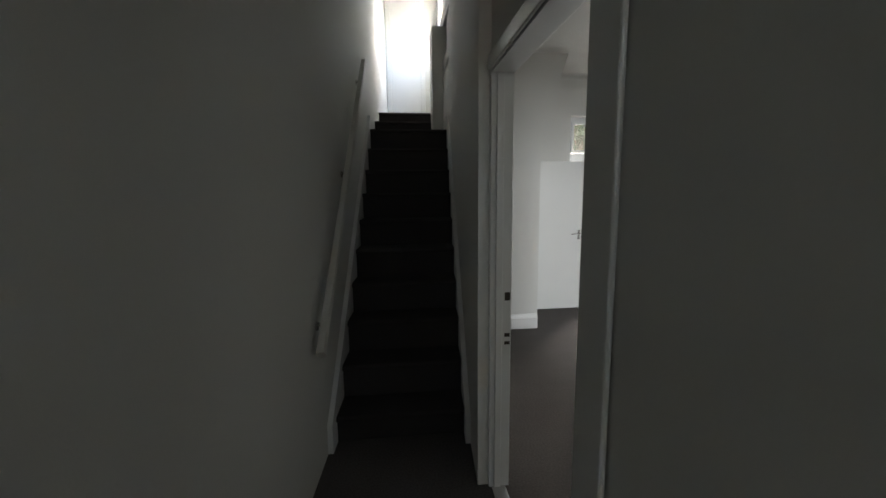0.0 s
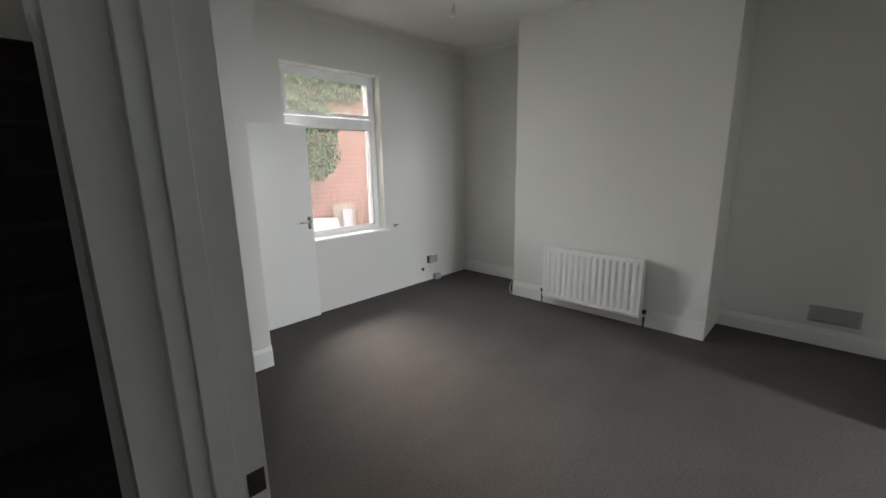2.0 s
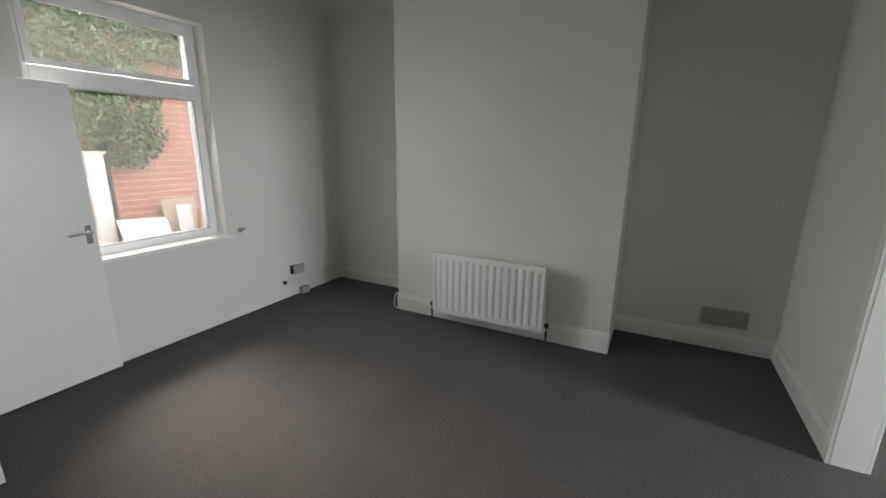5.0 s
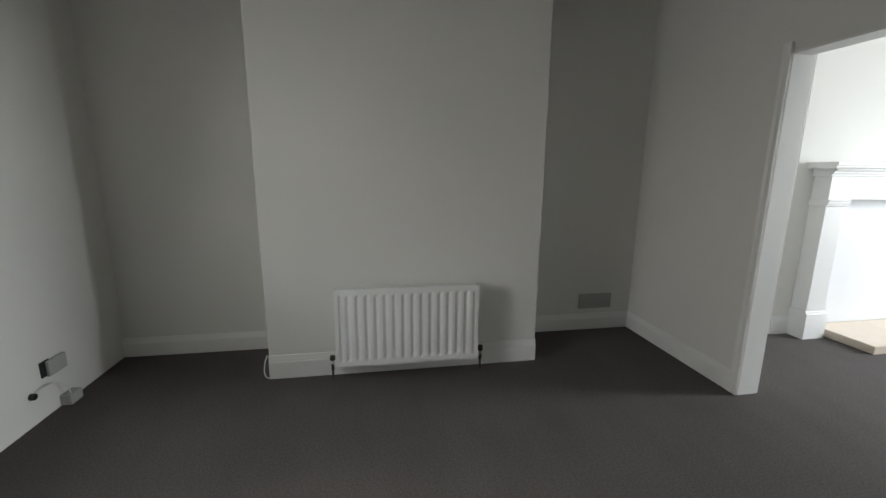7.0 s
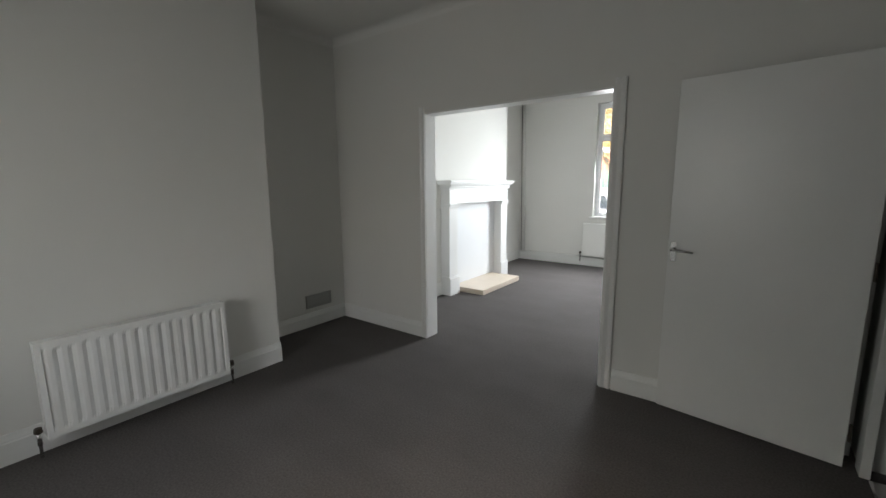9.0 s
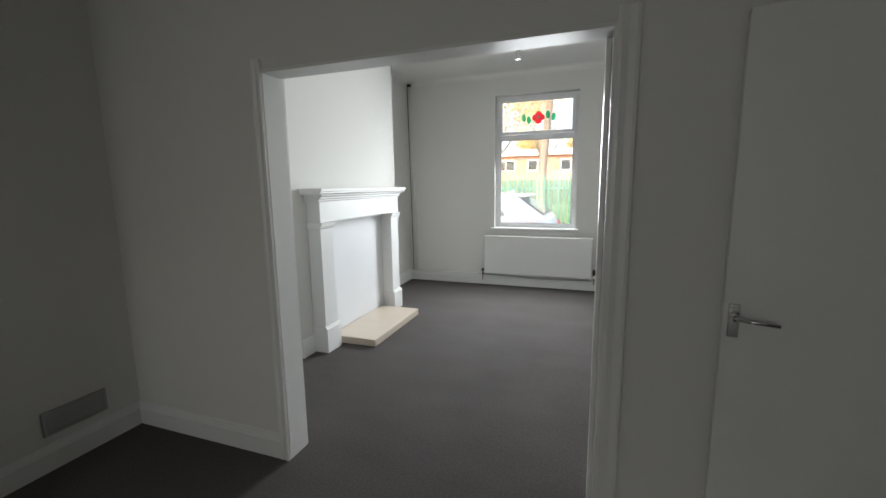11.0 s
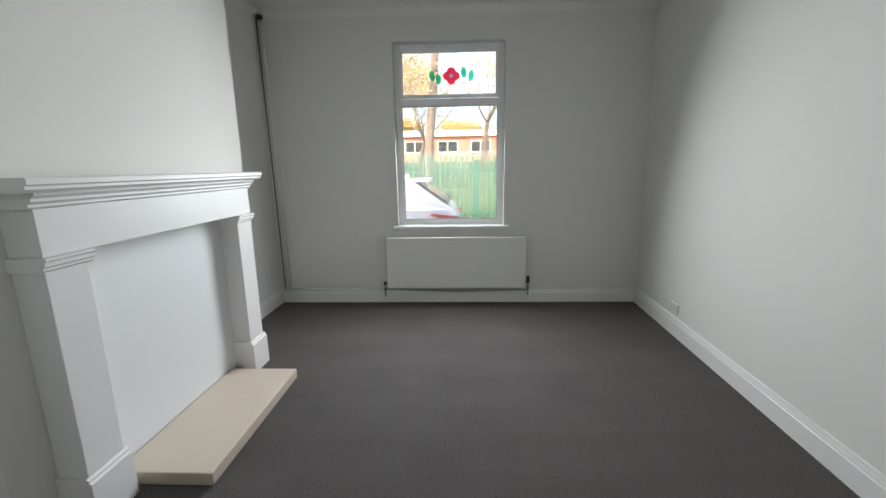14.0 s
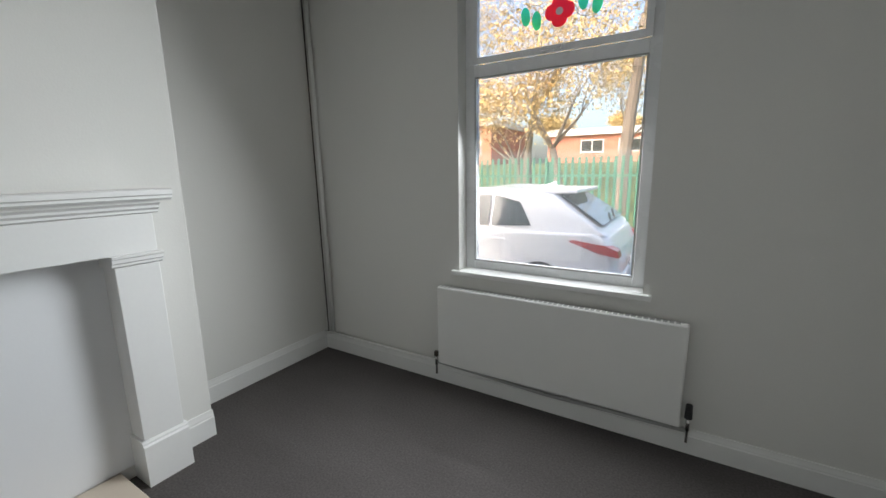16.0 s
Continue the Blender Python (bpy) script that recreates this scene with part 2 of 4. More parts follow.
solid("floor", boxes((-0.85, XE, YF, 0.71, -0.12, 0), (-0.85, XE, 0.71, YR, -0.12, 0)), M_CARPET,
      "dark grey-brown fitted carpet through both rooms", "carpet", "structure")
solid("wall_east", box(XE, XE + 0.25, YF - 0.3, YR + 0.3, -0.2, 3.3), M_WALL, "off-white painted plaster party wall", "wall", "structure")


def wall_with_window(name, y0, y1, w, x0, x1, top, label):
    solid(name, boxes((x0, w[0], y0, y1, -0.2, top), (w[1], x1, y0, y1, -0.2, top), (w[0], w[1], y0, y1, -0.2, w[2]),
                      (w[0], w[1], y0, y1, w[3], top)), M_WALL, label, "wall", "structure")


wall_with_window("wall_rear", YR, YR + 0.3, RW, 0.38, XE, 3.3, "off-white painted rear wall with a tall window")
# The opening is unseen, added and sized to let light into the hall.
solid("wall_front_hall", boxes((-1.1, -0.3, YF - 0.3, YF, -0.2, 3.3), (0.2, 0.45, YF - 0.3, YF, -0.2, 3.3), (-0.3, 0.2, YF - 0.3, YF, -0.2, 2.15), (-0.3, 0.2, YF - 0.3, YF, 2.4, 3.3)),
      M_WALL, "painted hall wall with an unseen opening added for light", "wall", "structure")
wall_with_window("wall_front", YF - 0.3, YF, FW, 0.45, XE, 3.3, "off-white painted front wall with a sash-shaped window")
solid("wall_between", boxes((0.5, 1.766, 0.545, 0.768, 0, 3.3), (3.332, XE, 0.645, 0.768, 0, 3.3), (1.766, 3.332, 0.645, 0.768, 2.015, 3.3)),
      M_WALL, "painted dividing wall with a wide opening between rooms", "wall", "structure")
solid("wall_hall", boxes((0.38, 0.476, 0.545, 0.853, 0, 3.3), (0.38, 0.476, 0.853, 1.855, 2.02, 3.3)),
      M_WALL, "painted wall between hall and back room with a doorway", "wall", "structure")
solid("wall_stairs", prism([(0.322, 1.855), (0.476, 1.855), (0.74, 5.0), (0.74, 7.0), (0.708, 7.0)], "z", 0, 2.9), M_WALL, "painted wall beside the staircase", "wall", "structure")
# Unseen opening, assumed out of view and sized to light the landing.
solid("wall_stairs_upper", boxes((0.66, 0.8, 6.75, 7.0, 2.9, 5.0), (0.66, 0.8, 6.2, 6.75, 4.4, 5.0), (0.66, 0.8, 6.2, 6.75, 2.9, 3.45)), M_WALL, "painted landing wall round an unseen window opening", "wall", "structure")
solid("wall_stairs_high", prism([(0.355, 2.3), (0.5, 2.3), (0.78, 6.2), (0.6475, 6.2)], "z", 2.9, 5.0), M_WALL, "painted upper wall beside the staircase", "wall", "structure")
solid("wall_hall_front", prism([(0.38, YF), (0.56, YF), (0.73, 0.545), (0.38, 0.545)], "z", 0, 3.3), M_WALL,
      "off-white painted side wall of the front room", "wall", "structure")
solid("wall_west", prism([(-1.1, YF), (-0.836, YF), (-0.175, 7.0), (-1.1, 7.0)], "z", -0.2, 5.2), M_WALL, "off-white painted plaster hall wall", "wall", "structure")
solid("wall_stub", prism([(0.5, 0), (1.42, 0), (1.42, 2.04), (1.68, 2.82), (0.5, 2.82)], "y", 4.125, YR), M_WALL,
      "painted boxed-in wall with a flared top", "wall", "structure")
solid("chimney_breast_rear", box(3.985, XE, 1.85, 3.703, 0, 3.1, 0.006), M_WALL, "painted plaster chimney breast", "chimney breast", "structure")
solid("chimney_breast_front", box(4.13, XE, -2.26, -0.352, 0, 3.2, 0.006), M_WALL, "painted plaster chimney breast behind the fire surround", "chimney breast", "structure")


def cove_ceiling(name, x0, x1, y0, y1, z, r, label):
    """A plaster ceiling whose edges curve down into the walls."""
    bm = bmesh.new()
    n = 6
    rings = []
    for i in range(n + 1):
        a = i / n * math.pi / 2
        inset, h = r * (1 - math.cos(a)), z - r + r * math.sin(a)
        rings.append([bm.verts.new((x, y, h)) for x, y in ((x0 + inset, y0 + inset), (x1 - inset, y0 + inset), (x1 - inset, y1 - inset), (x0 + inset, y1 - inset))])
    for a, b in zip(rings, rings[1:]):
        for i in range(4):
            bm.faces.new((a[i], a[(i + 1) % 4], b[(i + 1) % 4], b[i]))
    bm.faces.new(rings[-1])
    top = [bm.verts.new((x, y, z + 0.12)) for x, y in ((x0, y0), (x1, y0), (x1, y1), (x0, y1))]
    bm.faces.new(top)
    for i in range(4):
        bm.faces.new((rings[0][i], rings[0][(i + 1) % 4], top[(i + 1) % 4], top[i]))
    return solid(name, bm, M_CEIL, label, "ceiling", "structure")


cove_ceiling("ceiling_rear", 0.5, XE, 0.768, YR, R_TOP, 0.07, "white painted ceiling of the back room")
cove_ceiling("ceiling_front", 0.5, XE, YF, 0.645, F_TOP, 0.07, "white painted ceiling of the front room")
solid("ceiling_hall", box(-0.85, 0.38, YF, 2.35, 2.82, 3.0), M_CEIL, "white painted hall ceiling", "ceiling", "structure")
solid("ceiling_stairwell", box(-1.1, 1.6, 2.2, 7.2, 5.0, 5.15), M_CEIL, "white painted ceiling over the stairs", "ceiling", "structure")
solid("wall_stair_head", box(-0.85, 0.5, 2.2, 2.35, 3.0, 5.0), M_WALL, "painted wall above the hall ceiling", "wall", "structure")
solid("wall_landing", box(-1.1, 1.2, 7.0, 7.2, 2.0, 5.2), M_WALL, "white painted end wall of the landing", "wall", "structure")
solid("roof_slab", box(-1.1, XE + 0.25, YF - 0.3, 2.2, 3.3, 3.45), M_CEIL, "plain floor slab above the front room", "ceiling", "structure")
solid("roof_slab_rear", box(0.5, XE + 0.25, 2.2, YR + 0.3, 3.3, 3.45), M_CEIL, "plain floor slab above the back room", "ceiling", "structure")


def skirting(run, h=0.15, t=0.018):
    """A moulded skirting board along one wall: run = (x0, y0, x1, y1), the room on its left side."""
    x0, y0, x1, y1 = run
    d = Vector((x1 - x0, y1 - y0, 0))
    bm = prism([(0, 0), (t, 0), (t, h * 0.72), (t * 0.8, h * 0.76), (t * 0.8, h * 0.8), (t * 0.55, h * 0.9), (t * 0.4, h), (0, h)], "x", 0, d.length)
    ob = solid("baseboard", bm, M_GLOSS, "white gloss moulded skirting board", "skirting board", "structure")
    ob.matrix_world = Matrix.Translation((x0, y0, 0)) @ Matrix.Rotation(math.atan2(d.y, d.x), 4, "Z")
    return ob


RUNS = [
    (0.5, 4.125, 1.42, 4.125, 0.16), (XE, 3.703, XE, YR, 0.14), (3.985, 1.85, 3.985, 3.703, 0.16), (XE, 0.768, XE, 1.85, 0.14),
    (3.332, 0.768, XE, 0.768, 0.14), (0.5, 0.768, 1.69, 0.768, 0.15), (0.56, YF, XE, YF, 0.14), (XE, YF, XE, -2.26, 0.16),
    (4.13, -2.26, 4.13, -2.06, 0.16), (4.13, -0.54, 4.13, -0.352, 0.16), (XE, -0.352, 4.13, -0.352, 0.16), (0.56, YF, 0.73, 0.545, 0.16),
]
# which way each board faces: a point on the room's side
FACES = [(1, 3), (3, 4.3), (3, 3), (3, 1), (4, 2), (1, 2), (2, -2), (3, -3), (3, -2.2), (3, -0.4), (4.3, 0), (2, -2)]
for (x0, y0, x1, y1, h), (fx, fy) in zip(RUNS, FACES):
    side = (x1 - x0) * (fy - y0) - (y1 - y0) * (fx - x0)
    skirting((x0, y0, x1, y1) if side > 0 else (x1, y1, x0, y0), h)


# ---- hall and stairs ----
def staircase():
    """Steps between two walls that run slightly askew to the rooms."""
    st = thing("staircase", "steep narrow staircase with dark grey carpet between walls", "staircase", kind="structure")
    rise, going, y0, n = 0.217, 0.2298, 2.319, 10

    def left(y):
        return -0.49 + 0.0631 * (y - 2)

    def right(y):
        return 0.333 + 0.075 * (y - 2)
    steps = [(y0 + going * i, 0.164 + rise * i) for i in range(n)] + [(5.1, 2.31), (5.61, 2.502)]
    for i, (y, z) in enumerate(steps):
        back = steps[i + 1][0] + 0.01 if i + 1 < len(steps) else 7.0
        bottom = 0 if i < n else 2.1
        e = 0.03 if i < n - 1 else 0.0
        bm = prism([(y, bottom), (y, z - 0.035), (y - 0.022, z - 0.03), (y - 0.028, z - 0.014), (y - 0.016, z), (back, z), (back, max(bottom, z - 0.1)), (y + 0.05, bottom)], "x", 0, 1)
        for v in bm.verts:
            v.co.x = left(v.co.y) + e if v.co.x < 0.5 else right(v.co.y) - e
        part("step", bm, M_STAIR, st)
    k = rise / going
    poly = [(y0 - 0.12, 0), (y0 + 0.1, 0), (4.43, k * (4.43 - y0) - 0.05), (4.43, k * (4.43 - y0) + 0.27), (y0 + 0.03, 0.3), (y0 - 0.12, 0.17)]
    for side in (0, 1):
        bm = prism(poly, "x", 0, 1)
        for v in bm.verts:
            v.co.x = (right(v.co.y) - 0.03 * (1 - v.co.x)) if side else (left(v.co.y) + 0.03 * v.co.x)
        part("string", bm, M_GLOSS, st, "white painted stair string")


staircase()
rail = thing("handrail", "off-white painted timber handrail fixed to the stair wall", "handrail")
ra, rb = Vector((-0.437, 1.95, 0.70)), Vector((-0.317, 3.9, 2.63))
bm = prism([(-0.02, -0.03), (0.02, -0.03), (0.024, 0.01), (0.015, 0.03), (-0.015, 0.03), (-0.024, 0.01)], "y", 0, (rb - ra).length)
bar = part("rail", bm, M_RAIL, rail)
bar.matrix_world = look(ra, rb) @ pose(0, 0, 0, -90)
for f in (0.08, 0.5, 0.92):
    p = ra.lerp(rb, f)
    wx = -0.493 + 0.0631 * (p.y - 2)
    part("bracket", tube((wx, p.y, p.z - 0.06), (p.x, p.y, p.z - 0.03), 0.009), M_CHROME, rail)
    part("bracket_plate", tube((wx, p.y, p.z - 0.06), (wx + 0.01, p.y, p.z - 0.06), 0.024, 12), M_CHROME, rail)
lf = thing("door_landing", "white painted door in its frame at the landing", "door", kind="structure")
part("jamb", box(-0.17, -0.10, 6.96, 6.998, 2.502, 4.5, 0.004), M_GLOSS, lf)
part("jamb", box(0.38, 0.45, 6.96, 6.998, 2.502, 4.5, 0.004), M_GLOSS, lf)
part("head", box(-0.17, 0.45, 6.96, 6.998, 4.502, 4.58, 0.004), M_GLOSS, lf)
part("leaf", box(-0.098, 0.378, 6.975, 6.997, 2.508, 4.498, 0.002), M_GLOSS, lf)


# ---- doors ----
def lever_handle(parent, side, x, z, out, toward):
    """A lever on a back plate on a door face at y = side."""
    h = part("handle", box(x - 0.016, x + 0.016, side, side + out * 0.005, z - 0.055, z + 0.06, 0.002), M_CHROME, parent, "chrome lever handle")
    bm = tube((x, side + out * 0.006, z + 0.02), (x, side + out * 0.05, z + 0.02), 0.009)
    tube((x, side + out * 0.046, z + 0.02), (x + toward * 0.115, side + out * 0.05, z + 0.012), 0.0085, 10, 0.006, bm)
    lv = part("lever", bm, M_CHROME, h, smooth=True)
    return h


door = thing("door_hall", "white gloss flush door standing open against the wall", "door", m=pose(0.545, 0.925, 0, 0, 0, -8))
part("leaf", box(0, 0.86, -0.02, 0.02, 0.012, 1.985, 0.003), M_GLOSS, door)
lever_handle(door, 0.02, 0.83, 1.0, 1, -1)
lever_handle(door, -0.02, 0.83, 1.0, -1, -1)
for z in (0.2, 1.0, 1.75):
    part("hinge", tube((-0.008, 0.024, z - 0.045), (-0.008, 0.024, z + 0.045), 0.007), M_BRASS, door, "dark steel hinge")
frame_hall = thing("door_frame_hall", "white gloss door lining with architraves and a strike plate", "door frame", kind="structure")
part("jamb", box(0.375, 0.478, 1.833, 1.855, 0, 2.02, 0.002), M_GLOSS, frame_hall)
part("jamb", box(0.375, 0.478, 0.853, 0.875, 0, 2.02, 0.004), M_GLOSS, frame_hall)
part("head", box(0.375, 0.478, 0.876, 1.832, 1.998, 2.018, 0.002), M_GLOSS, frame_hall)
part("hinge_post", box(0.452, 0.492, 0.8755, 0.972, 0, 1.997, 0.004), M_GLOSS, frame_hall)
part("stop", box(0.40, 0.432, 1.821, 1.8325, 0, 1.997, 0.002), M_GLOSS, frame_hall)
for x0, x1 in ((0.36, 0.3745),):
    part("architrave", box(x0, x1, 0.735, 0.87, 0, 2.07, 0.006), M_GLOSS, frame_hall)
    part("architrave", box(x0, x1, 0.871, 1.837, 2.005, 2.07, 0.005), M_GLOSS, frame_hall)
for z, h in ((0.99, 0.02), (0.80, 0.009), (0.76, 0.008)):
    pl = part("strike_plate", box(0.446, 0.472, 1.8305, 1.8328, z - h, z + h, 0.0005), M_BRASS, frame_hall, "worn dark metal strike plate")
solid("threshold_strip", prism([(0.39, 0), (0.40, 0.006), (0.45, 0.006), (0.46, 0)], "y", 0.98, 1.83), M_CHROME,
      "metal carpet strip across the doorway", "threshold", "structure")

kdoor = thing("door_kitchen", "white painted flush door standing open before the rear wall", "door", m=pose(1.435, 4.775, 0, 0, 0, 0.5))
part("leaf", box(0, 0.76, -0.02, 0.02, 0.008, 1.815, 0.003), M_GLOSS, kdoor)
lever_handle(kdoor, -0.02, 0.715, 0.93, -1, -1)
for z in (0.2, 1.6):
    part("hinge", tube((-0.007, -0.02, z - 0.04), (-0.007, -0.02, z + 0.04), 0.006), M_BRASS, kdoor)

opening = thing("opening_trim", "white gloss lining round the opening between rooms", "door frame", kind="structure")
part("jamb", box(1.766, 1.782, 0.54, 0.773, 0, 2.0, 0.002), M_GLOSS, opening)
part("stop", box(1.783, 1.802, 0.54, 0.66, 0, 2.0, 0.002), M_GLOSS, opening)
part("jamb", box(3.316, 3.332, 0.64, 0.773, 0, 2.0, 0.002), M_GLOSS, opening)
part("head", box(1.766, 3.332, 0.641, 0.772, 2.0, 2.0145, 0.002), M_GLOSS, opening)
for x0, x1 in ((1.698, 1.768), (3.318, 3.372)):
    part("architrave", prism([(x0, 0.7735), (x1, 0.7735), (x1, 0.788), (x1 - 0.012, 0.79), ((x0 + x1) / 2, 0.784), (x0 + 0.012, 0.79), (x0, 0.788)], "z", 0, 2.06), M_GLOSS, opening)
    ye = 0.539 if x0 < 2 else 0.6395
    part("architrave", box(x0, x1, ye - 0.018, ye, 0, 2.06, 0.004), M_GLOSS, opening)


# ---- windows ----
def window(name, w, yg, inward, trans, label, sill_out):
    """A white plastic window: outer frame, transom, top light with its own sash, fixed pane below, sill inside."""
    x0, x1, z0, z1 = w
    win = thing(name, label, "window", kind="structure")
    a, b = yg - 0.035, yg + 0.035
    f = 0.066
    fr = part("window_frame", box(x0, x0 + f, a, b, z0, z1, 0.004), M_UPVC, win)
    part("frame_bar", box(x1 - f, x1, a, b, z0, z1, 0.004), M_UPVC, fr)
    part("frame_bar", box(x0 + f, x1 - f, a, b, z0, z0 + f, 0.004), M_UPVC, fr)
    part("frame_bar", box(x0 + f, x1 - f, a, b, z1 - f, z1, 0.004), M_UPVC, fr)
    part("transom", box(x0 + f, x1 - f, a, b, trans[0] + 0.012, trans[1] - 0.03, 0.004), M_UPVC, win)
    # sash of the top light, a little proud of the frame
    s0, s1, t0, t1 = x0 + f - 0.012, x1 - f + 0.012, trans[1] - 0.028, z1 - f + 0.012
    ya, yb = (b, b + 0.018) if inward > 0 else (a - 0.018, a)
    sw = 0.036
    sash = part("sash", boxes((s0, s0 + sw, ya, yb, t0, t1), (s1 - sw, s1, ya, yb, t0, t1), (s0 + sw, s1 - sw, ya, yb, t0, t0 + sw), (s0 + sw, s1 - sw, ya, yb, t1 - sw, t1)), M_UPVC, win)
    hx = (x0 + x1) / 2
    yh = yb if inward > 0 else ya
    part("handle", boxes((hx - 0.012, hx + 0.012, min(yh, yh + inward * 0.02), max(yh, yh + inward * 0.02), t0 + 0.004, t0 + 0.03),
                         (hx - 0.06, hx + 0.06, min(yh + inward * 0.02, yh + inward * 0.032), max(yh + inward * 0.02, yh + inward * 0.032), t0 + 0.008, t0 + 0.026)), M_UPVC, sash)
    gasket = (x0 + f, x1 - f, trans[0] + 0.012, z0 + f)
    yq = b + 0.001 if inward > 0 else a - 0.001
    yr = yq + inward * 0.004
    ql, qh = min(yq, yr), max(yq, yr)
    part("bead", boxes((gasket[0], gasket[0] + 0.01, ql, qh, gasket[3], gasket[2]), (gasket[1] - 0.01, gasket[1], ql, qh, gasket[3], gasket[2]),
                       (gasket[0] + 0.01, gasket[1] - 0.01, ql, qh, gasket[3], gasket[3] + 0.01), (gasket[0] + 0.01, gasket[1] - 0.01, ql, qh, gasket[2] - 0.01, gasket[2])), M_GREYP, win, "dark rubber glazing bead")
    for p in ((x0 + f, x1 - f, z0 + f, trans[0] + 0.012), (x0 + f, x1 - f, trans[1] - 0.03, z1 - f)):
        pane = part("pane", box(p[0], p[1], yg - 0.004, yg + 0.004, p[2], p[3]), M_GLASS if inward < 0 else M_GLASS_FRONT, win, "glass pane that dims and hazes the view outside")
        pane.visible_shadow = False
    face = YR if inward < 0 else YF
    e = inward
    part("window_sill", box(x0 + 0.001, x1 - 0.001, *sorted((yg + e * 0.036, face)), z0 + 0.001, z0 + 0.012, 0.002), M_GLOSS, win)
    part("sill_nosing", box(x0 - 0.045, x1 + 0.045, *sorted((face + e * 0.001, face + e * sill_out)), z0 - 0.02, z0 + 0.012, 0.006, 3), M_GLOSS, win)
    return win


window("window_rear", RW, 4.98, -1, (1.80, 1.95), "white plastic rear window with a top-hung light", 0.035)
wf = window("window_front", FW, -3.62, 1, (2.085, 2.20), "white plastic front window with a flower on its top light", 0.04)


def flower_film():
    """Coloured film on the top light: a red flower between green leaves, with thin lead lines."""
    fl = thing("window_film", "red flower and green leaves of coloured film on glass", "decoration")
    y = -3.612
    cx, cz = 2.545, 2.394

    def flat(name, pts, m, dy):
        bm = prism([(cx + u, cz + v) for u, v in pts], "y", y + dy, y + dy + 0.0015)
        part(name, bm, m, fl)
    pet = []
    for i in range(48):
        a = i / 48 * math.tau
        r = 0.062 + 0.022 * abs(math.cos(2 * a)) ** 0.8
        pet.append((r * math.cos(a), r * math.sin(a)))
    flat("petals", pet, M_FLOWER, 0)
    flat("flower_centre", [(0.021 * math.cos(i / 14 * math.tau), 0.021 * math.sin(i / 14 * math.tau)) for i in range(14)], M_UPVC, 0.0022)
    for sx, ox, oz, tilt in ((1, 0.2, 0.005, -0.15), (1, 0.132, -0.028, -0.1), (-1, 0.128, 0.032, -0.1), (-1, 0.205, 0.0, 0.15)):
        leaf = []
        for i in range(20):
            a = i / 20 * math.tau
            u, v = 0.027 * math.cos(a), 0.052 * math.sin(a)
            leaf.append((sx * ox + u * math.cos(tilt) - v * math.sin(tilt), oz + u * math.sin(tilt) + v * math.cos(tilt)))
        flat("leaf", leaf, M_GREENF, 0)
    for sx in (1, -1):
        for k in range(10):
            a, b = k / 10 * 2.2, (k + 1) / 10 * 2.2
            p = [(sx * (0.085 + 0.075 * (1 - math.cos(t))), 0.055 * math.sin(t) * sx) for t in (a, b)]
            (u0, v0), (u1, v1) = p
            flat("lead_line", [(u0, v0), (u1, v1), (u1, v1 + 0.003), (u0, v0 + 0.003)], M_LEAD, 0.003)


flower_film()


# ---- fire surround ----
def fire_surround():
    fs = thing("fire_surround", "white painted wooden fire surround with a blanked-off opening", "fireplace")
    xw, xf = 4.13, 4.0
    ya, yb = -0.53, -2.05          # outer edges
    pw = 0.185

    def pilaster(y0, y1):
        p = part("pilaster", box(xf, xw, y0, y1, 0.24, 1.11, 0.004), M_SURR, fs)
        part("plinth", prism([(xf - 0.022, 0), (xf - 0.022, 0.215), (xf - 0.012, 0.222), (xf - 0.012, 0.232), (xf - 0.002, 0.2395), (xw - 0.001, 0.2395), (xw - 0.001, 0)], "y", y0 + 0.012, y1 - 0.012), M_SURR, p)
        part("capital", prism([(xf - 0.001, 1.1105), (xf - 0.012, 1.118), (xf - 0.012, 1.128), (xf - 0.022, 1.134), (xf - 0.022, 1.15), (xf - 0.03, 1.155), (xf - 0.03, 1.164), (xw - 0.001, 1.164), (xw - 0.001, 1.1105)],
                              "y", y0 + 0.012, y1 - 0.012), M_SURR, p)
    pilaster(ya, ya - pw)
    pilaster(yb + pw, yb)
    part("frieze", box(xf - 0.003, xw, ya - 0.002, yb + 0.002, 1.1645, 1.345, 0.003), M_SURR, fs)
    prof = [(xf - 0.003, 1.3455), (xf - 0.014, 1.352), (xf - 0.014, 1.362), (xf - 0.028, 1.372), (xf - 0.028, 1.383), (xf - 0.045, 1.395), (xf - 0.045, 1.405), (xw, 1.405), (xw, 1.3455)]
    part("moulding", prism(prof, "y", ya + 0.02, yb - 0.02), M_SURR, fs)
    shelf = [(xf - 0.06, 1.4055), (xf - 0.078, 1.417), (xf - 0.078, 1.428), (xf - 0.088, 1.434), (xf - 0.088, 1.452), (xf - 0.082, 1.457), (xw, 1.457), (xw, 1.4055)]
    part("mantel_shelf", prism(shelf, "y", ya + 0.075, yb - 0.06), M_SURR, fs)
    part("infill_panel", box(xw - 0.006, xw + 0.012, ya - pw, yb + pw, 0.072, 1.164), M_PANEL, fs, "flat pale board closing the opening")


fire_surround()
solid("hearth", box(3.645, 4.122, -0.765, -1.79, 0.002, 0.07, 0.006), M_STONE, "cream stone hearth slab on the carpet", "hearth")


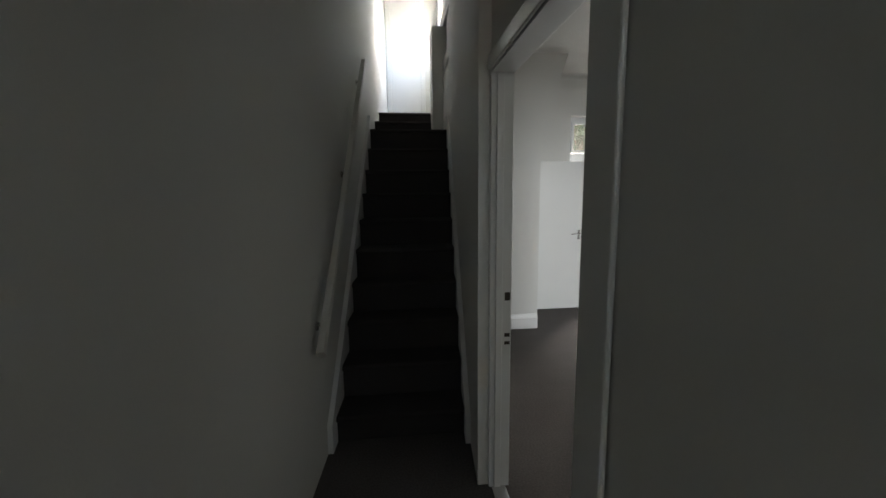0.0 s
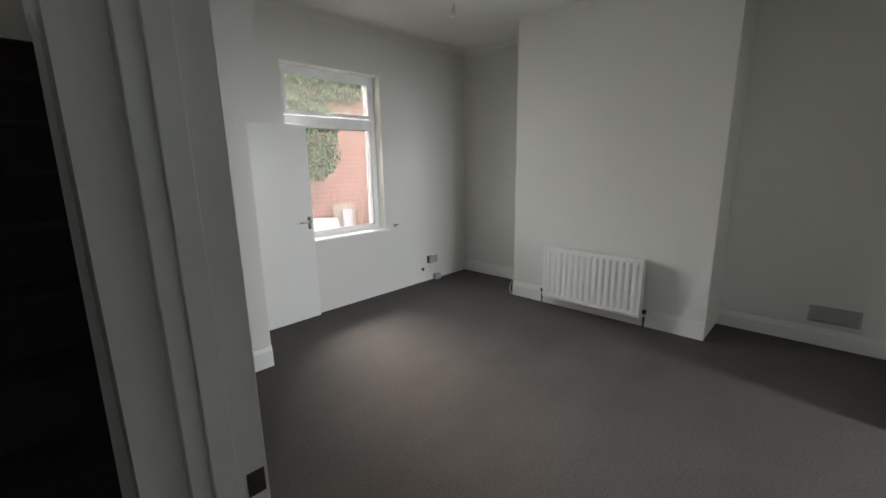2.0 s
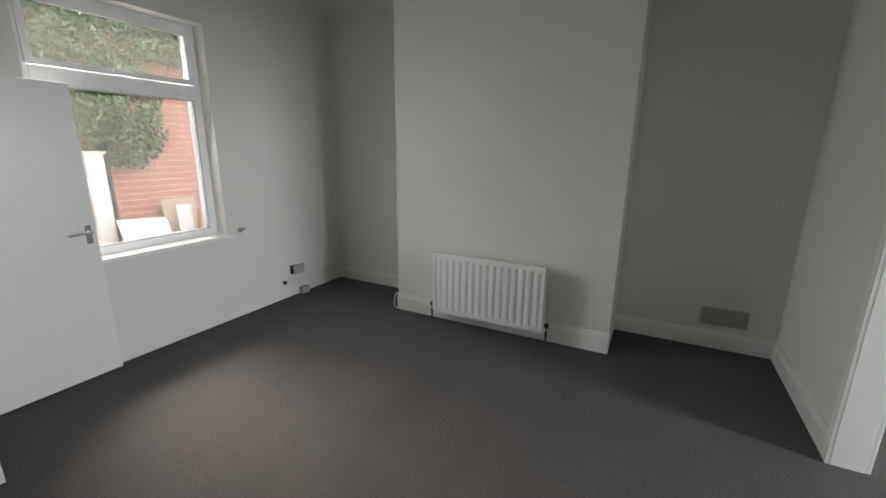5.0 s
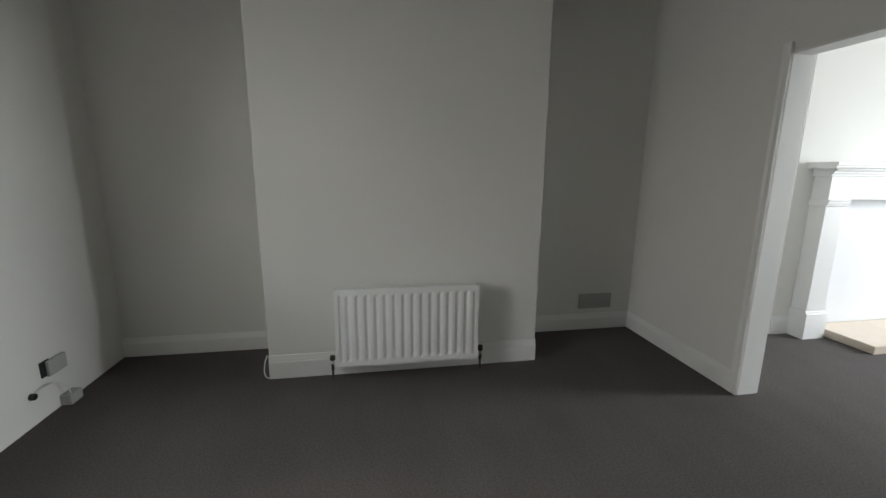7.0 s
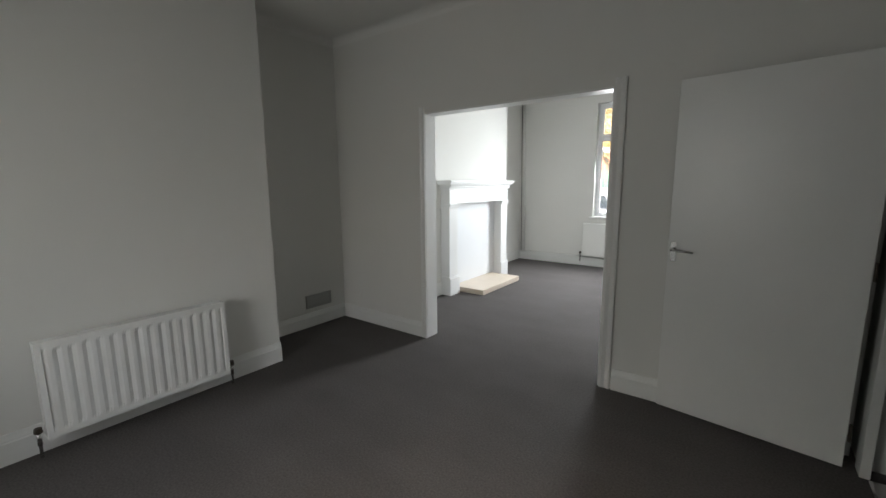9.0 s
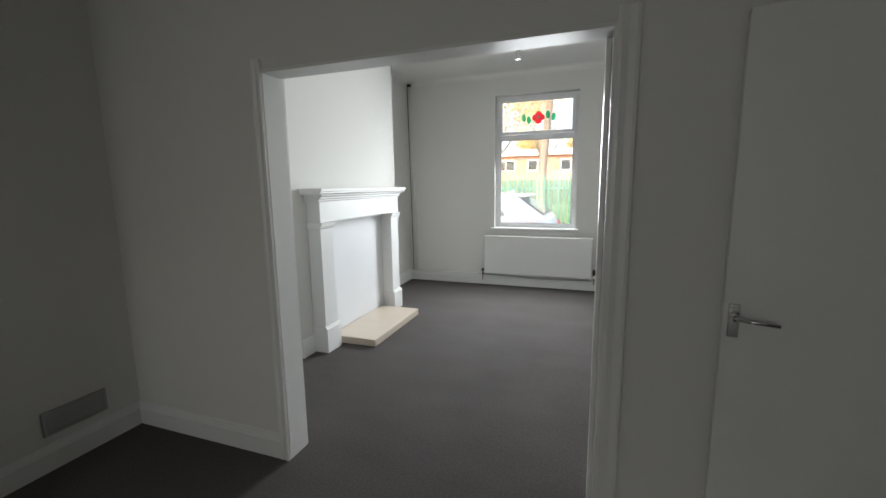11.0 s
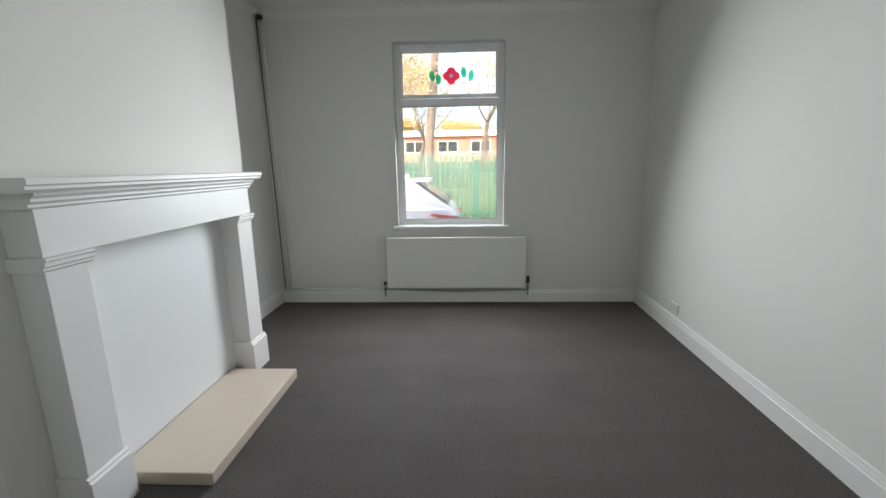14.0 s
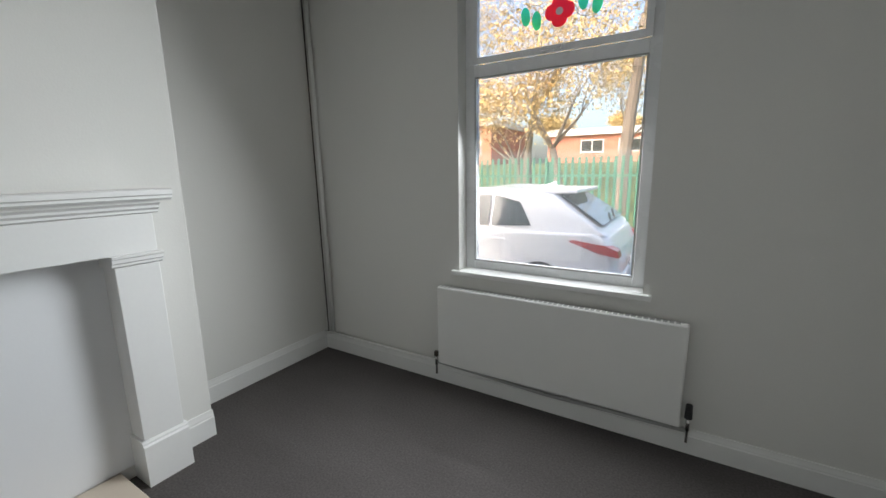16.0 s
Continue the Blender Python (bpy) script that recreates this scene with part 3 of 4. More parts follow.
# ---- radiators ----
def fluted_panel(w, h, d, n):
    """The pressed front of a panel radiator, with rounded vertical flutes; x along, z up, front towards -y."""
    bm = bmesh.new()
    m = n * 6
    cols = []
    for i in range(m + 1):
        u = i / m
        ph = (u * n) % 1.0
        k = 0.5 - 0.5 * math.cos(ph * math.tau)
        cols.append((u * (w - 0.05) + 0.025, -d + 0.010 * (1 - k) ** 2))
    rows = ((0.0, 0.0), (0.03, 0.0), (0.055, 1.0), (h - 0.055, 1.0), (h - 0.03, 0.0), (h, 0.0))
    grid = [[bm.verts.new((x, -d + (y + d) * k, z)) for x, y in cols] for z, k in rows]
    for a, b in zip(grid, grid[1:]):
        for i in range(m):
            bm.faces.new((a[i], a[i + 1], b[i + 1], b[i]))
    add_box(bm, 0, w, -d + 0.016, 0, 0.002, h - 0.002)
    add_box(bm, 0, 0.025, -d, -d + 0.016, 0.0, h)
    add_box(bm, w - 0.025, w, -d, -d + 0.016, 0.0, h)
    return bm


def valve(parent, x, z, d, head):
    v = part("valve", tube((x, -d / 2, z - 0.06), (x, -d / 2, z + 0.01), 0.011), M_CHROME, parent, "chrome radiator valve", smooth=True)
    part("valve_cap", tube((x, -d / 2, z + 0.01), (x, -d / 2, z + 0.01 + head), 0.019, 12, 0.016), M_BLACK if head > 0.03 else M_BRASS, v)
    part("tail_pipe", tube((x, -d / 2, z - 0.13), (x, -d / 2, z - 0.058), 0.0075), M_CHROME, v)


rr = thing("radiator", "white fluted panel radiator on the chimney breast", "radiator", "radiators", m=pose(3.925, 3.257, 0.113, 0, 0, -90))
part("panel", fluted_panel(0.937, 0.517, 0.085, 15), M_RAD, rr)
for x in (0.12, 0.82):
    part("bracket", box(x - 0.02, x + 0.02, 0.001, 0.04, 0.1, 0.42), M_RAD, rr)
part("mount", box(0.10, 0.84, 0.041, 0.058, 0.12, 0.4), M_RAD, rr)
valve(rr, -0.028, 0.03, 0.085, 0.025)
valve(rr, 0.965, 0.03, 0.085, 0.03)
rf = thing("radiator", "wide smooth white panel radiator under the front window", "radiator", "radiators", m=pose(3.26, -3.445, 0.178, 0, 0, 180))
bm = box(0, 1.49, -0.055, 0, 0, 0.562, 0.01, 3)
part("panel", bm, M_RAD, rf)
part("top_grille", boxes(*[(0.02 + i * 0.03, 0.04 + i * 0.03, -0.045, -0.012, 0.5625, 0.564) for i in range(48)]), M_GREYP, rf)
part("mount", box(0.1, 1.39, 0.001, 0.034, 0.1, 0.46), M_RAD, rf)
valve(rf, -0.03, 0.03, 0.055, 0.03)
valve(rf, 1.525, 0.045, 0.055, 0.075)

# ---- pipes in the front room ----
pipes = thing("heating_pipes", "painted heating pipes in the corner and along the skirting", "pipes")
part("pipe", tube((4.42, -3.447, 0.15), (4.462, -3.447, 2.95), 0.005), M_BRASS, pipes, smooth=True)
part("pipe", tube((4.362, -3.45, 0.15), (4.418, -3.45, 2.95), 0.014), M_RAD, pipes, smooth=True)
part("pipe", tube((4.455, -3.445, 0.155), (3.3, -3.435, 0.165), 0.011), M_RAD, pipes, smooth=True)
part("pipe", tube((3.3, -3.433, 0.165), (2.5, -3.433, 0.135), 0.011), M_GREYP, pipes, smooth=True)
part("pipe", tube((2.5, -3.433, 0.135), (1.735, -3.433, 0.15), 0.011), M_GREYP, pipes, smooth=True)
part("ceiling_collar", tube((4.43, -3.44, 2.93), (4.43, -3.44, 2.965), 0.032, 12), M_BLACK, pipes, "black pipe collar at the ceiling")

# ---- small fixtures ----
vent = thing("wall_vent", "pale grey louvred air vent low on the wall", "air vent")
part("frame", boxes((4.466, 4.4795, 0.955, 1.255, 0.19, 0.203), (4.466, 4.4795, 0.955, 1.255, 0.307, 0.32), (4.466, 4.4795, 0.955, 0.968, 0.203, 0.307), (4.466, 4.4795, 1.242, 1.255, 0.203, 0.307)), M_GREYP, vent)
part("backing", box(4.4755, 4.479, 0.968, 1.242, 0.203, 0.307), M_GREYP, vent)
for i in range(6):
    z = 0.21 + i * 0.017
    part("slat", prism([(4.4665, z), (4.4665, z + 0.003), (4.475, z + 0.013), (4.475, z + 0.01)], "y", 0.969, 1.241), M_GREYP, vent)


def socket(x, y, z, m, label, w=0.146, ports=2):
    s = thing("socket", label, "socket", m=m)
    part("plate", box(-w / 2, w / 2, -0.012, -0.0005, -0.043, 0.043, 0.004), M_PLASTIC, s)
    for k in range(ports):
        u = (k - (ports - 1) / 2) * w / 2.2
        part("rocker", box(u - 0.008, u + 0.008, -0.0145, -0.0122, 0.012, 0.03, 0.001), M_PLASTIC, s)
        part("pin_holes", boxes((u - 0.003, u + 0.003, -0.0128, -0.0121, 0.0, 0.008), (u - 0.013, u - 0.007, -0.0128, -0.0121, -0.02, -0.015), (u + 0.007, u + 0.013, -0.0128, -0.0121, -0.02, -0.015)), M_BLACK, s)
    return s


socket(0, 0, 0, pose(0.596, -2.6, 0.24, 0, 0, 87.5), "white double socket just above the skirting")
sock = thing("cable_box", "loose blank plate on an open back box in the rear wall", "socket")
part("back_box", box(3.735, 3.80, 4.822, 4.8295, 0.225, 0.315, 0.002), M_BLACK, sock)
part("plate", box(3.765, 3.9, 4.803, 4.8215, 0.22, 0.31, 0.004), M_GREYP, sock)
cb = thing("aerial_cable", "white cable end hanging from the wall to the floor", "cable")
cu = bpy.data.curves.new("cable", "CURVE")
cu.dimensions = "3D"
cu.bevel_depth = 0.004
sp = cu.splines.new("BEZIER")
sp.bezier_points.add(3)
for bp, co in zip(sp.bezier_points, ((3.655, 4.828, 0.165), (3.72, 4.79, 0.19), (3.82, 4.78, 0.15), (3.86, 4.785, 0.05))):
    bp.co = co
    bp.handle_left_type = bp.handle_right_type = "AUTO"
cu.materials.append(M_PLASTIC)
cab = new("cable", cu)
cab.parent = cb
part("wall_plug", tube((3.65, 4.8295, 0.165), (3.65, 4.808, 0.165), 0.018, 12), M_BLACK, cb)
part("junction_box", box(3.83, 3.93, 4.77, 4.829, 0.0, 0.065, 0.006), M_GREYP, cb, "grey junction box on the floor")
loop = thing("cable_loop", "short white cable looped at the chimney breast corner", "cable")
lc = bpy.data.curves.new("cable", "CURVE")
lc.dimensions = "3D"
lc.bevel_depth = 0.004
ls = lc.splines.new("BEZIER")
ls.bezier_points.add(3)
for bp, co in zip(ls.bezier_points, ((3.975, 3.71, 0.165), (3.955, 3.725, 0.11), (3.95, 3.72, 0.03), (3.965, 3.70, 0.006))):
    bp.co = co
    bp.handle_left_type = bp.handle_right_type = "AUTO"
lc.materials.append(M_PLASTIC)
new("cable", lc).parent = loop
stay = thing("blind_bracket", "small metal bracket beside the window sill", "bracket")
part("bracket", box(3.215, 3.235, 4.80, 4.8295, 0.755, 0.79, 0.003), M_CHROME, stay)
part("pin", tube((3.2, 4.802, 0.775), (3.26, 4.795, 0.78), 0.007), M_CHROME, stay)


def pendant(x, y, top, drop, label):
    p = thing("pendant_light", label, "ceiling light", "pendant lights", m=pose(x, y, top))
    part("ceiling_rose", tube((0, 0, -0.001), (0, 0, -0.026), 0.038, 24, 0.03), M_PLASTIC, p, smooth=True)
    part("flex", tube((0, 0, -0.026), (0, 0, -drop + 0.08), 0.0035, 8), M_PLASTIC, p)
    h = part("lamp_holder", tube((0, 0, -drop + 0.08), (0, 0, -drop + 0.02), 0.012, 16, 0.021), M_PLASTIC, p, smooth=True)
    part("skirt", tube((0, 0, -drop + 0.02), (0, 0, -drop), 0.024, 16), M_PLASTIC, h, smooth=True)


pendant(2.46, 3.2, R_TOP, 0.42, "bare white pendant lamp holder hanging from the ceiling")
pendant(2.47, -1.38, F_TOP, 0.45, "bare white pendant lamp holder in the front room")


# ---- outside, rear yard ----
GZ = -0.17
solid("ground", boxes((-300, 300, -300, YF - 0.3, GZ - 0.5, GZ), (-300, 300, YR + 0.3, 300, GZ - 0.5, GZ)), M_ASPHALT, "grey ground round the house", "ground", "structure")


def brick_wall(name, origin, turn, cols, rows, near, label):
    """A stretcher-bond garden wall with recessed mortar; bricks in the near rows are parts, the rest one mesh."""
    bw, bh, jt, dp = 0.215, 0.065, 0.012, 0.1
    w = thing(name, label, "wall", kind="structure", m=pose(*origin, 0, 0, turn))
    L, H = cols * (bw + jt), rows * (bh + jt)
    part("mortar", box(0, L, 0.004, 0.22, 0, H), M_MORTAR, w, "pale recessed mortar")
    unit = mesh_of("brick", box(0.003, bw, 0, dp, 0, bh, 0.003, 1), M_BRICK)
    rest = bmesh.new()
    for r in range(rows):
        for c in range(cols):
            x = c * (bw + jt) + (0 if r % 2 else (bw + jt) / 2) + random.uniform(-0.002, 0.002)
            z, y = r * (bh + jt), random.uniform(-0.003, 0.002)
            if x + bw > L + 0.12:
                continue
            if near(r, c):
                b = new("brick", unit)
                b.parent = w
                b.location = (x, y, z)
            else:
                add_box(rest, x, x + bw, y, y + dp, z, z + bh)
    tagged(part("brickwork", rest, M_BRICK, w), kind="stuff")
    part("coping", box(-0.02, L + 0.1, -0.03, 0.25, H, H + 0.05, 0.008), M_MORTAR, w, "pale coping course")
    return w


def leaf_cloud(name, parent, material, centres, count, size, flat=False):
    """Many small leaves scattered through lobes: each lobe = (x, y, z, rx, ry, rz)."""
    rng = np.random.default_rng(7)
    verts, faces = [], []
    w = np.array([c[3] * c[4] * c[5] for c in centres]) ** 0.7
    pick = rng.choice(len(centres), count, p=w / w.sum())
    for k in pick:
        c = centres[k]
        d = rng.normal(size=3)
        d /= np.linalg.norm(d)
        p = np.array(c[:3]) + d * np.array(c[3:6]) * rng.uniform(0.35, 1.0) ** 0.5
        u = rng.normal(size=3)
        u /= np.linalg.norm(u)
        v = np.cross(u, rng.normal(size=3))
        v /= np.linalg.norm(v)
        s = size * rng.uniform(0.6, 1.3)
        i = len(verts)
        verts += [tuple(p - u * s), tuple(p + v * s * 0.55), tuple(p + u * s), tuple(p - v * s * 0.55)]
        faces.append((i, i + 1, i + 2, i + 3))
    me = bpy.data.meshes.new(name)
    me.from_pydata(verts, [], faces)
    me.materials.append(material)
    ob = new(name, me)
    ob.parent = parent
    return ob


brick_wall("wall_yard", (2.0, 7.2, GZ), 3, 16, 40, lambda r, c: 3 <= c < 14 and 6 <= r < 33, "red brick yard wall with pale mortar joints")
ivy = thing("ivy", "dense green ivy hanging over the yard wall", "ivy")
LOBES = [
    (2.544, 6.987, 2.326, 0.53, 0.19, 0.46),
    (3.076, 6.987, 2.098, 0.57, 0.23, 0.53),
    (3.57, 7.002, 1.984, 0.42, 0.21, 0.46),
    (3.5, 6.987, 1.5, 0.36, 0.17, 0.3),
    (3.05, 7.002, 1.54, 0.34, 0.15, 0.27),
    (3.77, 7.002, 1.62, 0.21, 0.14, 0.23),
    (2.772, 7.063, 2.706, 0.68, 0.23, 0.27),
    (3.608, 7.101, 2.554, 0.53, 0.23, 0.23),
    (4.216, 7.139, 2.592, 0.38, 0.19, 0.19),
    (3.0, 7.1, 3.1, 0.9, 0.25, 0.4),
    (4.1, 7.15, 3.0, 0.7, 0.2, 0.35)]
leaf_cloud("leaves", ivy, M_IVY, LOBES, 13000, 0.034)
for k in range(26):
    x = random.uniform(2.5, 4.4)
    z = random.uniform(2.1, 2.6)
    bm = bmesh.new()
    p = Vector((x, 7.05, z))
    for s in range(5):
        q = p + Vector((random.uniform(-0.18, 0.18), random.uniform(-0.1, 0.04), random.uniform(-0.25, 0.22)))
        tube(p, q, 0.006, 5, 0.005, bm)
        p = q
    part("stem", bm, M_TWIG, ivy)
post = thing("gate_post", "white painted timber post beside the yard wall", "post")
part("post", box(3.02, 3.18, 6.78, 6.9, GZ, 1.38, 0.01), M_BOARD, post)
part("cap", box(3.0, 3.2, 6.76, 6.92, 1.38, 1.41, 0.008), M_MORTAR, post)
solid("drain_pipe", tube((3.26, 6.95, GZ), (3.26, 6.95, 1.5), 0.035, 14), M_BLACK, "dark drain pipe before the yard wall", "pipe", smooth=True)
s = solid("plywood_sheet", box(0, 0.45, -0.015, 0, 0, 0.99, 0.003), M_PLY, "pale plywood sheet leaning on the wall", "board")
s.matrix_world = pose(3.87, 7.04, GZ, -8, 0, 3)
s = solid("board", box(0, 0.19, -0.025, 0, 0, 0.92, 0.004), M_BOARD, "white board leaning against plywood", "board")
s.matrix_world = pose(3.93, 6.92, GZ, -9, 3, 3)
solid("clay_pipe", tube((4.12, 6.85, GZ), (4.24, 6.95, GZ + 0.85), 0.055, 18), M_TERRA, "terracotta clay pipe leaning on boards", "clay pipe", smooth=True)
s = solid("white_sheet", box(0, 0.52, -0.02, 0, 0, 0.98, 0.004), M_BOARD, "large white sheet leaning tilted in the yard", "board")
s.matrix_world = pose(3.1, 6.2, GZ + 0.02, -30, 5, 4)


# ---- outside, street ----
solid("pavement", box(-40, 40, -5.2, YF - 0.301, GZ, GZ + 0.02), M_PAVE, "grey paved footway before the house", "pavement", "structure")
solid("verge", box(-60, 60, -10.4, -8.9, GZ, GZ + 0.05), M_LITTER, "footway covered with fallen brown leaves", "pavement", "structure")
BANK = [(-10.42, 0.05), (-13.5, 0.55), (-22.0, 1.7), (-34.0, 2.1), (-75.0, 2.3)]


def bank(y):
    """Height of the grass bank over the street at a given y."""
    for (ya, za), (yb, zb) in zip(BANK, BANK[1:]):
        if ya >= y >= yb:
            return za + (zb - za) * (y - ya) / (yb - ya)
    return 0.0


solid("lawn", prism([(-10.42, GZ - 0.1)] + [(y, GZ + z) for y, z in BANK] + [(-75.0, GZ - 0.1)], "x", -120, 120), M_GRASS, "grass bank behind the green fence", "grass", "structure")


def hatchback():
    """A parked hatchback, seen from its side and rear quarter; x towards its front, z from the road."""
    car = thing("car", "white parked hatchback car with a sloping rear window", "car", m=pose(2.45, -6.5, GZ))
    W, n = 0.88, 26
    body = [(0.02, 0.35), (-0.02, 0.55), (0.02, 0.78), (0.10, 0.95), (0.20, 1.0), (1.2, 0.98), (2.9, 0.96), (3.4, 0.9), (4.1, 0.74), (4.28, 0.55), (4.25, 0.3), (3.9, 0.22), (0.3, 0.25)]

    def hull(poly, half, tuck):
        bm = bmesh.new()
        cx = sum(p[0] for p in poly) / len(poly)
        cz = sum(p[1] for p in poly) / len(poly)
        rings = []
        for y, k in ((-half, tuck), (-half * 0.96, 0.5 + tuck / 2), (-half * 0.8, 1.0), (half * 0.8, 1.0), (half * 0.96, 0.5 + tuck / 2), (half, tuck)):
            rings.append([bm.verts.new((cx + (x - cx) * k, y, cz + (z - cz) * k)) for x, z in poly])
        m = len(poly)
        for a, b in zip(rings, rings[1:]):
            for i in range(m):
                bm.faces.new((a[i], a[(i + 1) % m], b[(i + 1) % m], b[i]))
        bm.faces.new(rings[0])
        bm.faces.new(rings[-1][::-1])
        return bm
    b = part("body", hull(body, W, 0.955), M_CAR, car, smooth=False)
    bv = b.modifiers.new("bevel", "BEVEL")
    bv.width, bv.segments, bv.limit_method = 0.03, 3, "ANGLE"
    cabin = [(0.14, 0.98), (0.74, 1.40), (1.05, 1.455), (1.7, 1.47), (2.3, 1.40), (3.15, 0.96)]
    bm = bmesh.new()
    rings = []
    for y, k in ((-0.84, 0), (-0.80, 0.25), (-0.62, 1.0), (0.62, 1.0), (0.80, 0.25), (0.84, 0)):
        rings.append([bm.verts.new((x, (y if z < 1.0 else y * (0.84 if abs(y) > 0.7 else 0.98)), z)) for x, z in cabin])
    m = len(cabin)
    for a, c in zip(rings, rings[1:]):
        for i in range(m - 1):
            bm.faces.new((a[i], a[i + 1], c[i + 1], c[i]))
    bm.faces.new(rings[0])
    bm.faces.new(rings[-1][::-1])
    cb = part("cabin", bm, M_CAR, car)
    bv = cb.modifiers.new("bevel", "BEVEL")
    bv.width, bv.segments, bv.limit_method = 0.025, 3, "ANGLE"

    def glass(name, pts, label, nrm, th=0.006):
        bm = bmesh.new()
        a = [bm.verts.new(p) for p in pts]
        c = [bm.verts.new(Vector(p) + Vector(nrm) * th) for p in pts]
        bm.faces.new(a)
        bm.faces.new(c[::-1])
        for i in range(len(pts)):
            bm.faces.new((a[i], a[(i + 1) % len(pts)], c[(i + 1) % len(pts)], c[i]))
        return part(name, bm, M_CARGLASS, car, label)
    glass("rear_window", [(0.20, -0.66, 1.055), (0.20, 0.66, 1.055), (0.68, 0.58, 1.372), (0.68, -0.58, 1.372)], "dark sloping rear window", (-0.65, 0, 0.75), 0.02)
    for s in (1, -1):
        def yy(z):
            return s * (0.846 - (z - 0.98) * 0.30)
        for name, pts in (("side_window", [(0.95, 1.04), (1.12, 1.31), (1.45, 1.385), (1.45, 1.02)]), ("side_window", [(1.5, 1.02), (1.5, 1.385), (2.1, 1.36), (2.8, 1.02)])):
            glass(name, [(x, yy(z), z) for x, z in pts], "dark tinted side window", (0, s, 0.3), 0.012)
        for x in (0.82, 3.42):
            t = part("wheel", tube((x, s * 0.70, 0.32), (x, s * 0.885, 0.32), 0.32, 28), M_RUBBER, car, "black tyre", smooth=False)
            part("rim", tube((x, s * 0.86, 0.32), (x, s * 0.892, 0.32), 0.215, 20), M_ALLOY, t)
        tl = [(-0.03, 0.76), (-0.01, 0.83), (0.10, 0.875), (0.46, 0.92), (0.5, 0.9), (0.18, 0.79)]
        part("tail_light", prism(tl, "y", s * 0.72, s * 0.893), M_RED, car, "red and clear tail light")
        part("door_handle", box(1.25, 1.45, s * 0.875, s * 0.90, 0.855, 0.885, 0.006), M_CAR, car)
    part("spoiler", box(0.5, 0.9, -0.6, 0.6, 1.405, 1.45, 0.015), M_CAR, car)
    part("wiper", tube((0.16, 0.1, 1.09), (0.26, -0.3, 1.16), 0.012, 8), M_BLACK, car)
    part("aerial_fin", prism([(0.9, 1.46), (1.1, 1.46), (0.92, 1.535)], "y", -0.02, 0.02), M_CAR, car)
    part("bumper", box(-0.05, 0.12, -0.80, 0.80, 0.28, 0.52, 0.03, 3), M_CAR, car)
    part("number_plate", box(-0.058, -0.048, -0.26, 0.26, 0.56, 0.67, 0.003), M_BOARD, car, "pale number plate")


hatchback()


def palisade(x0, x1, y):
    fe = thing("palisade_fence", "tall green steel palisade fence along the street", "fence")
    pitch = 0.15
    n = int((x1 - x0) / pitch)
    pale = mesh_of("pale", prism([(-0.033, 0), (-0.012, 0.012), (0.012, 0.012), (0.033, 0), (0.033, 0.004), (-0.033, 0.004)], "z", 0, 1.86), M_FENCE)
    for i in range(n):
        p = new("pale", pale)
        p.parent = fe
        p.location = (x0 + i * pitch, y, GZ + 0.08)
    for z in (0.35, 1.5):
        part("rail", box(x0, x1, y - 0.05, y - 0.004, GZ + z, GZ + z + 0.05), M_FENCE, fe)
    for i in range(int((x1 - x0) / 2.75) + 1):
        part("post", box(x0 + i * 2.75 - 0.05, x0 + i * 2.75 + 0.05, y - 0.15, y - 0.052, GZ, GZ + 1.85), M_FENCE, fe)


palisade(-9.0, 24.0, -10.6)


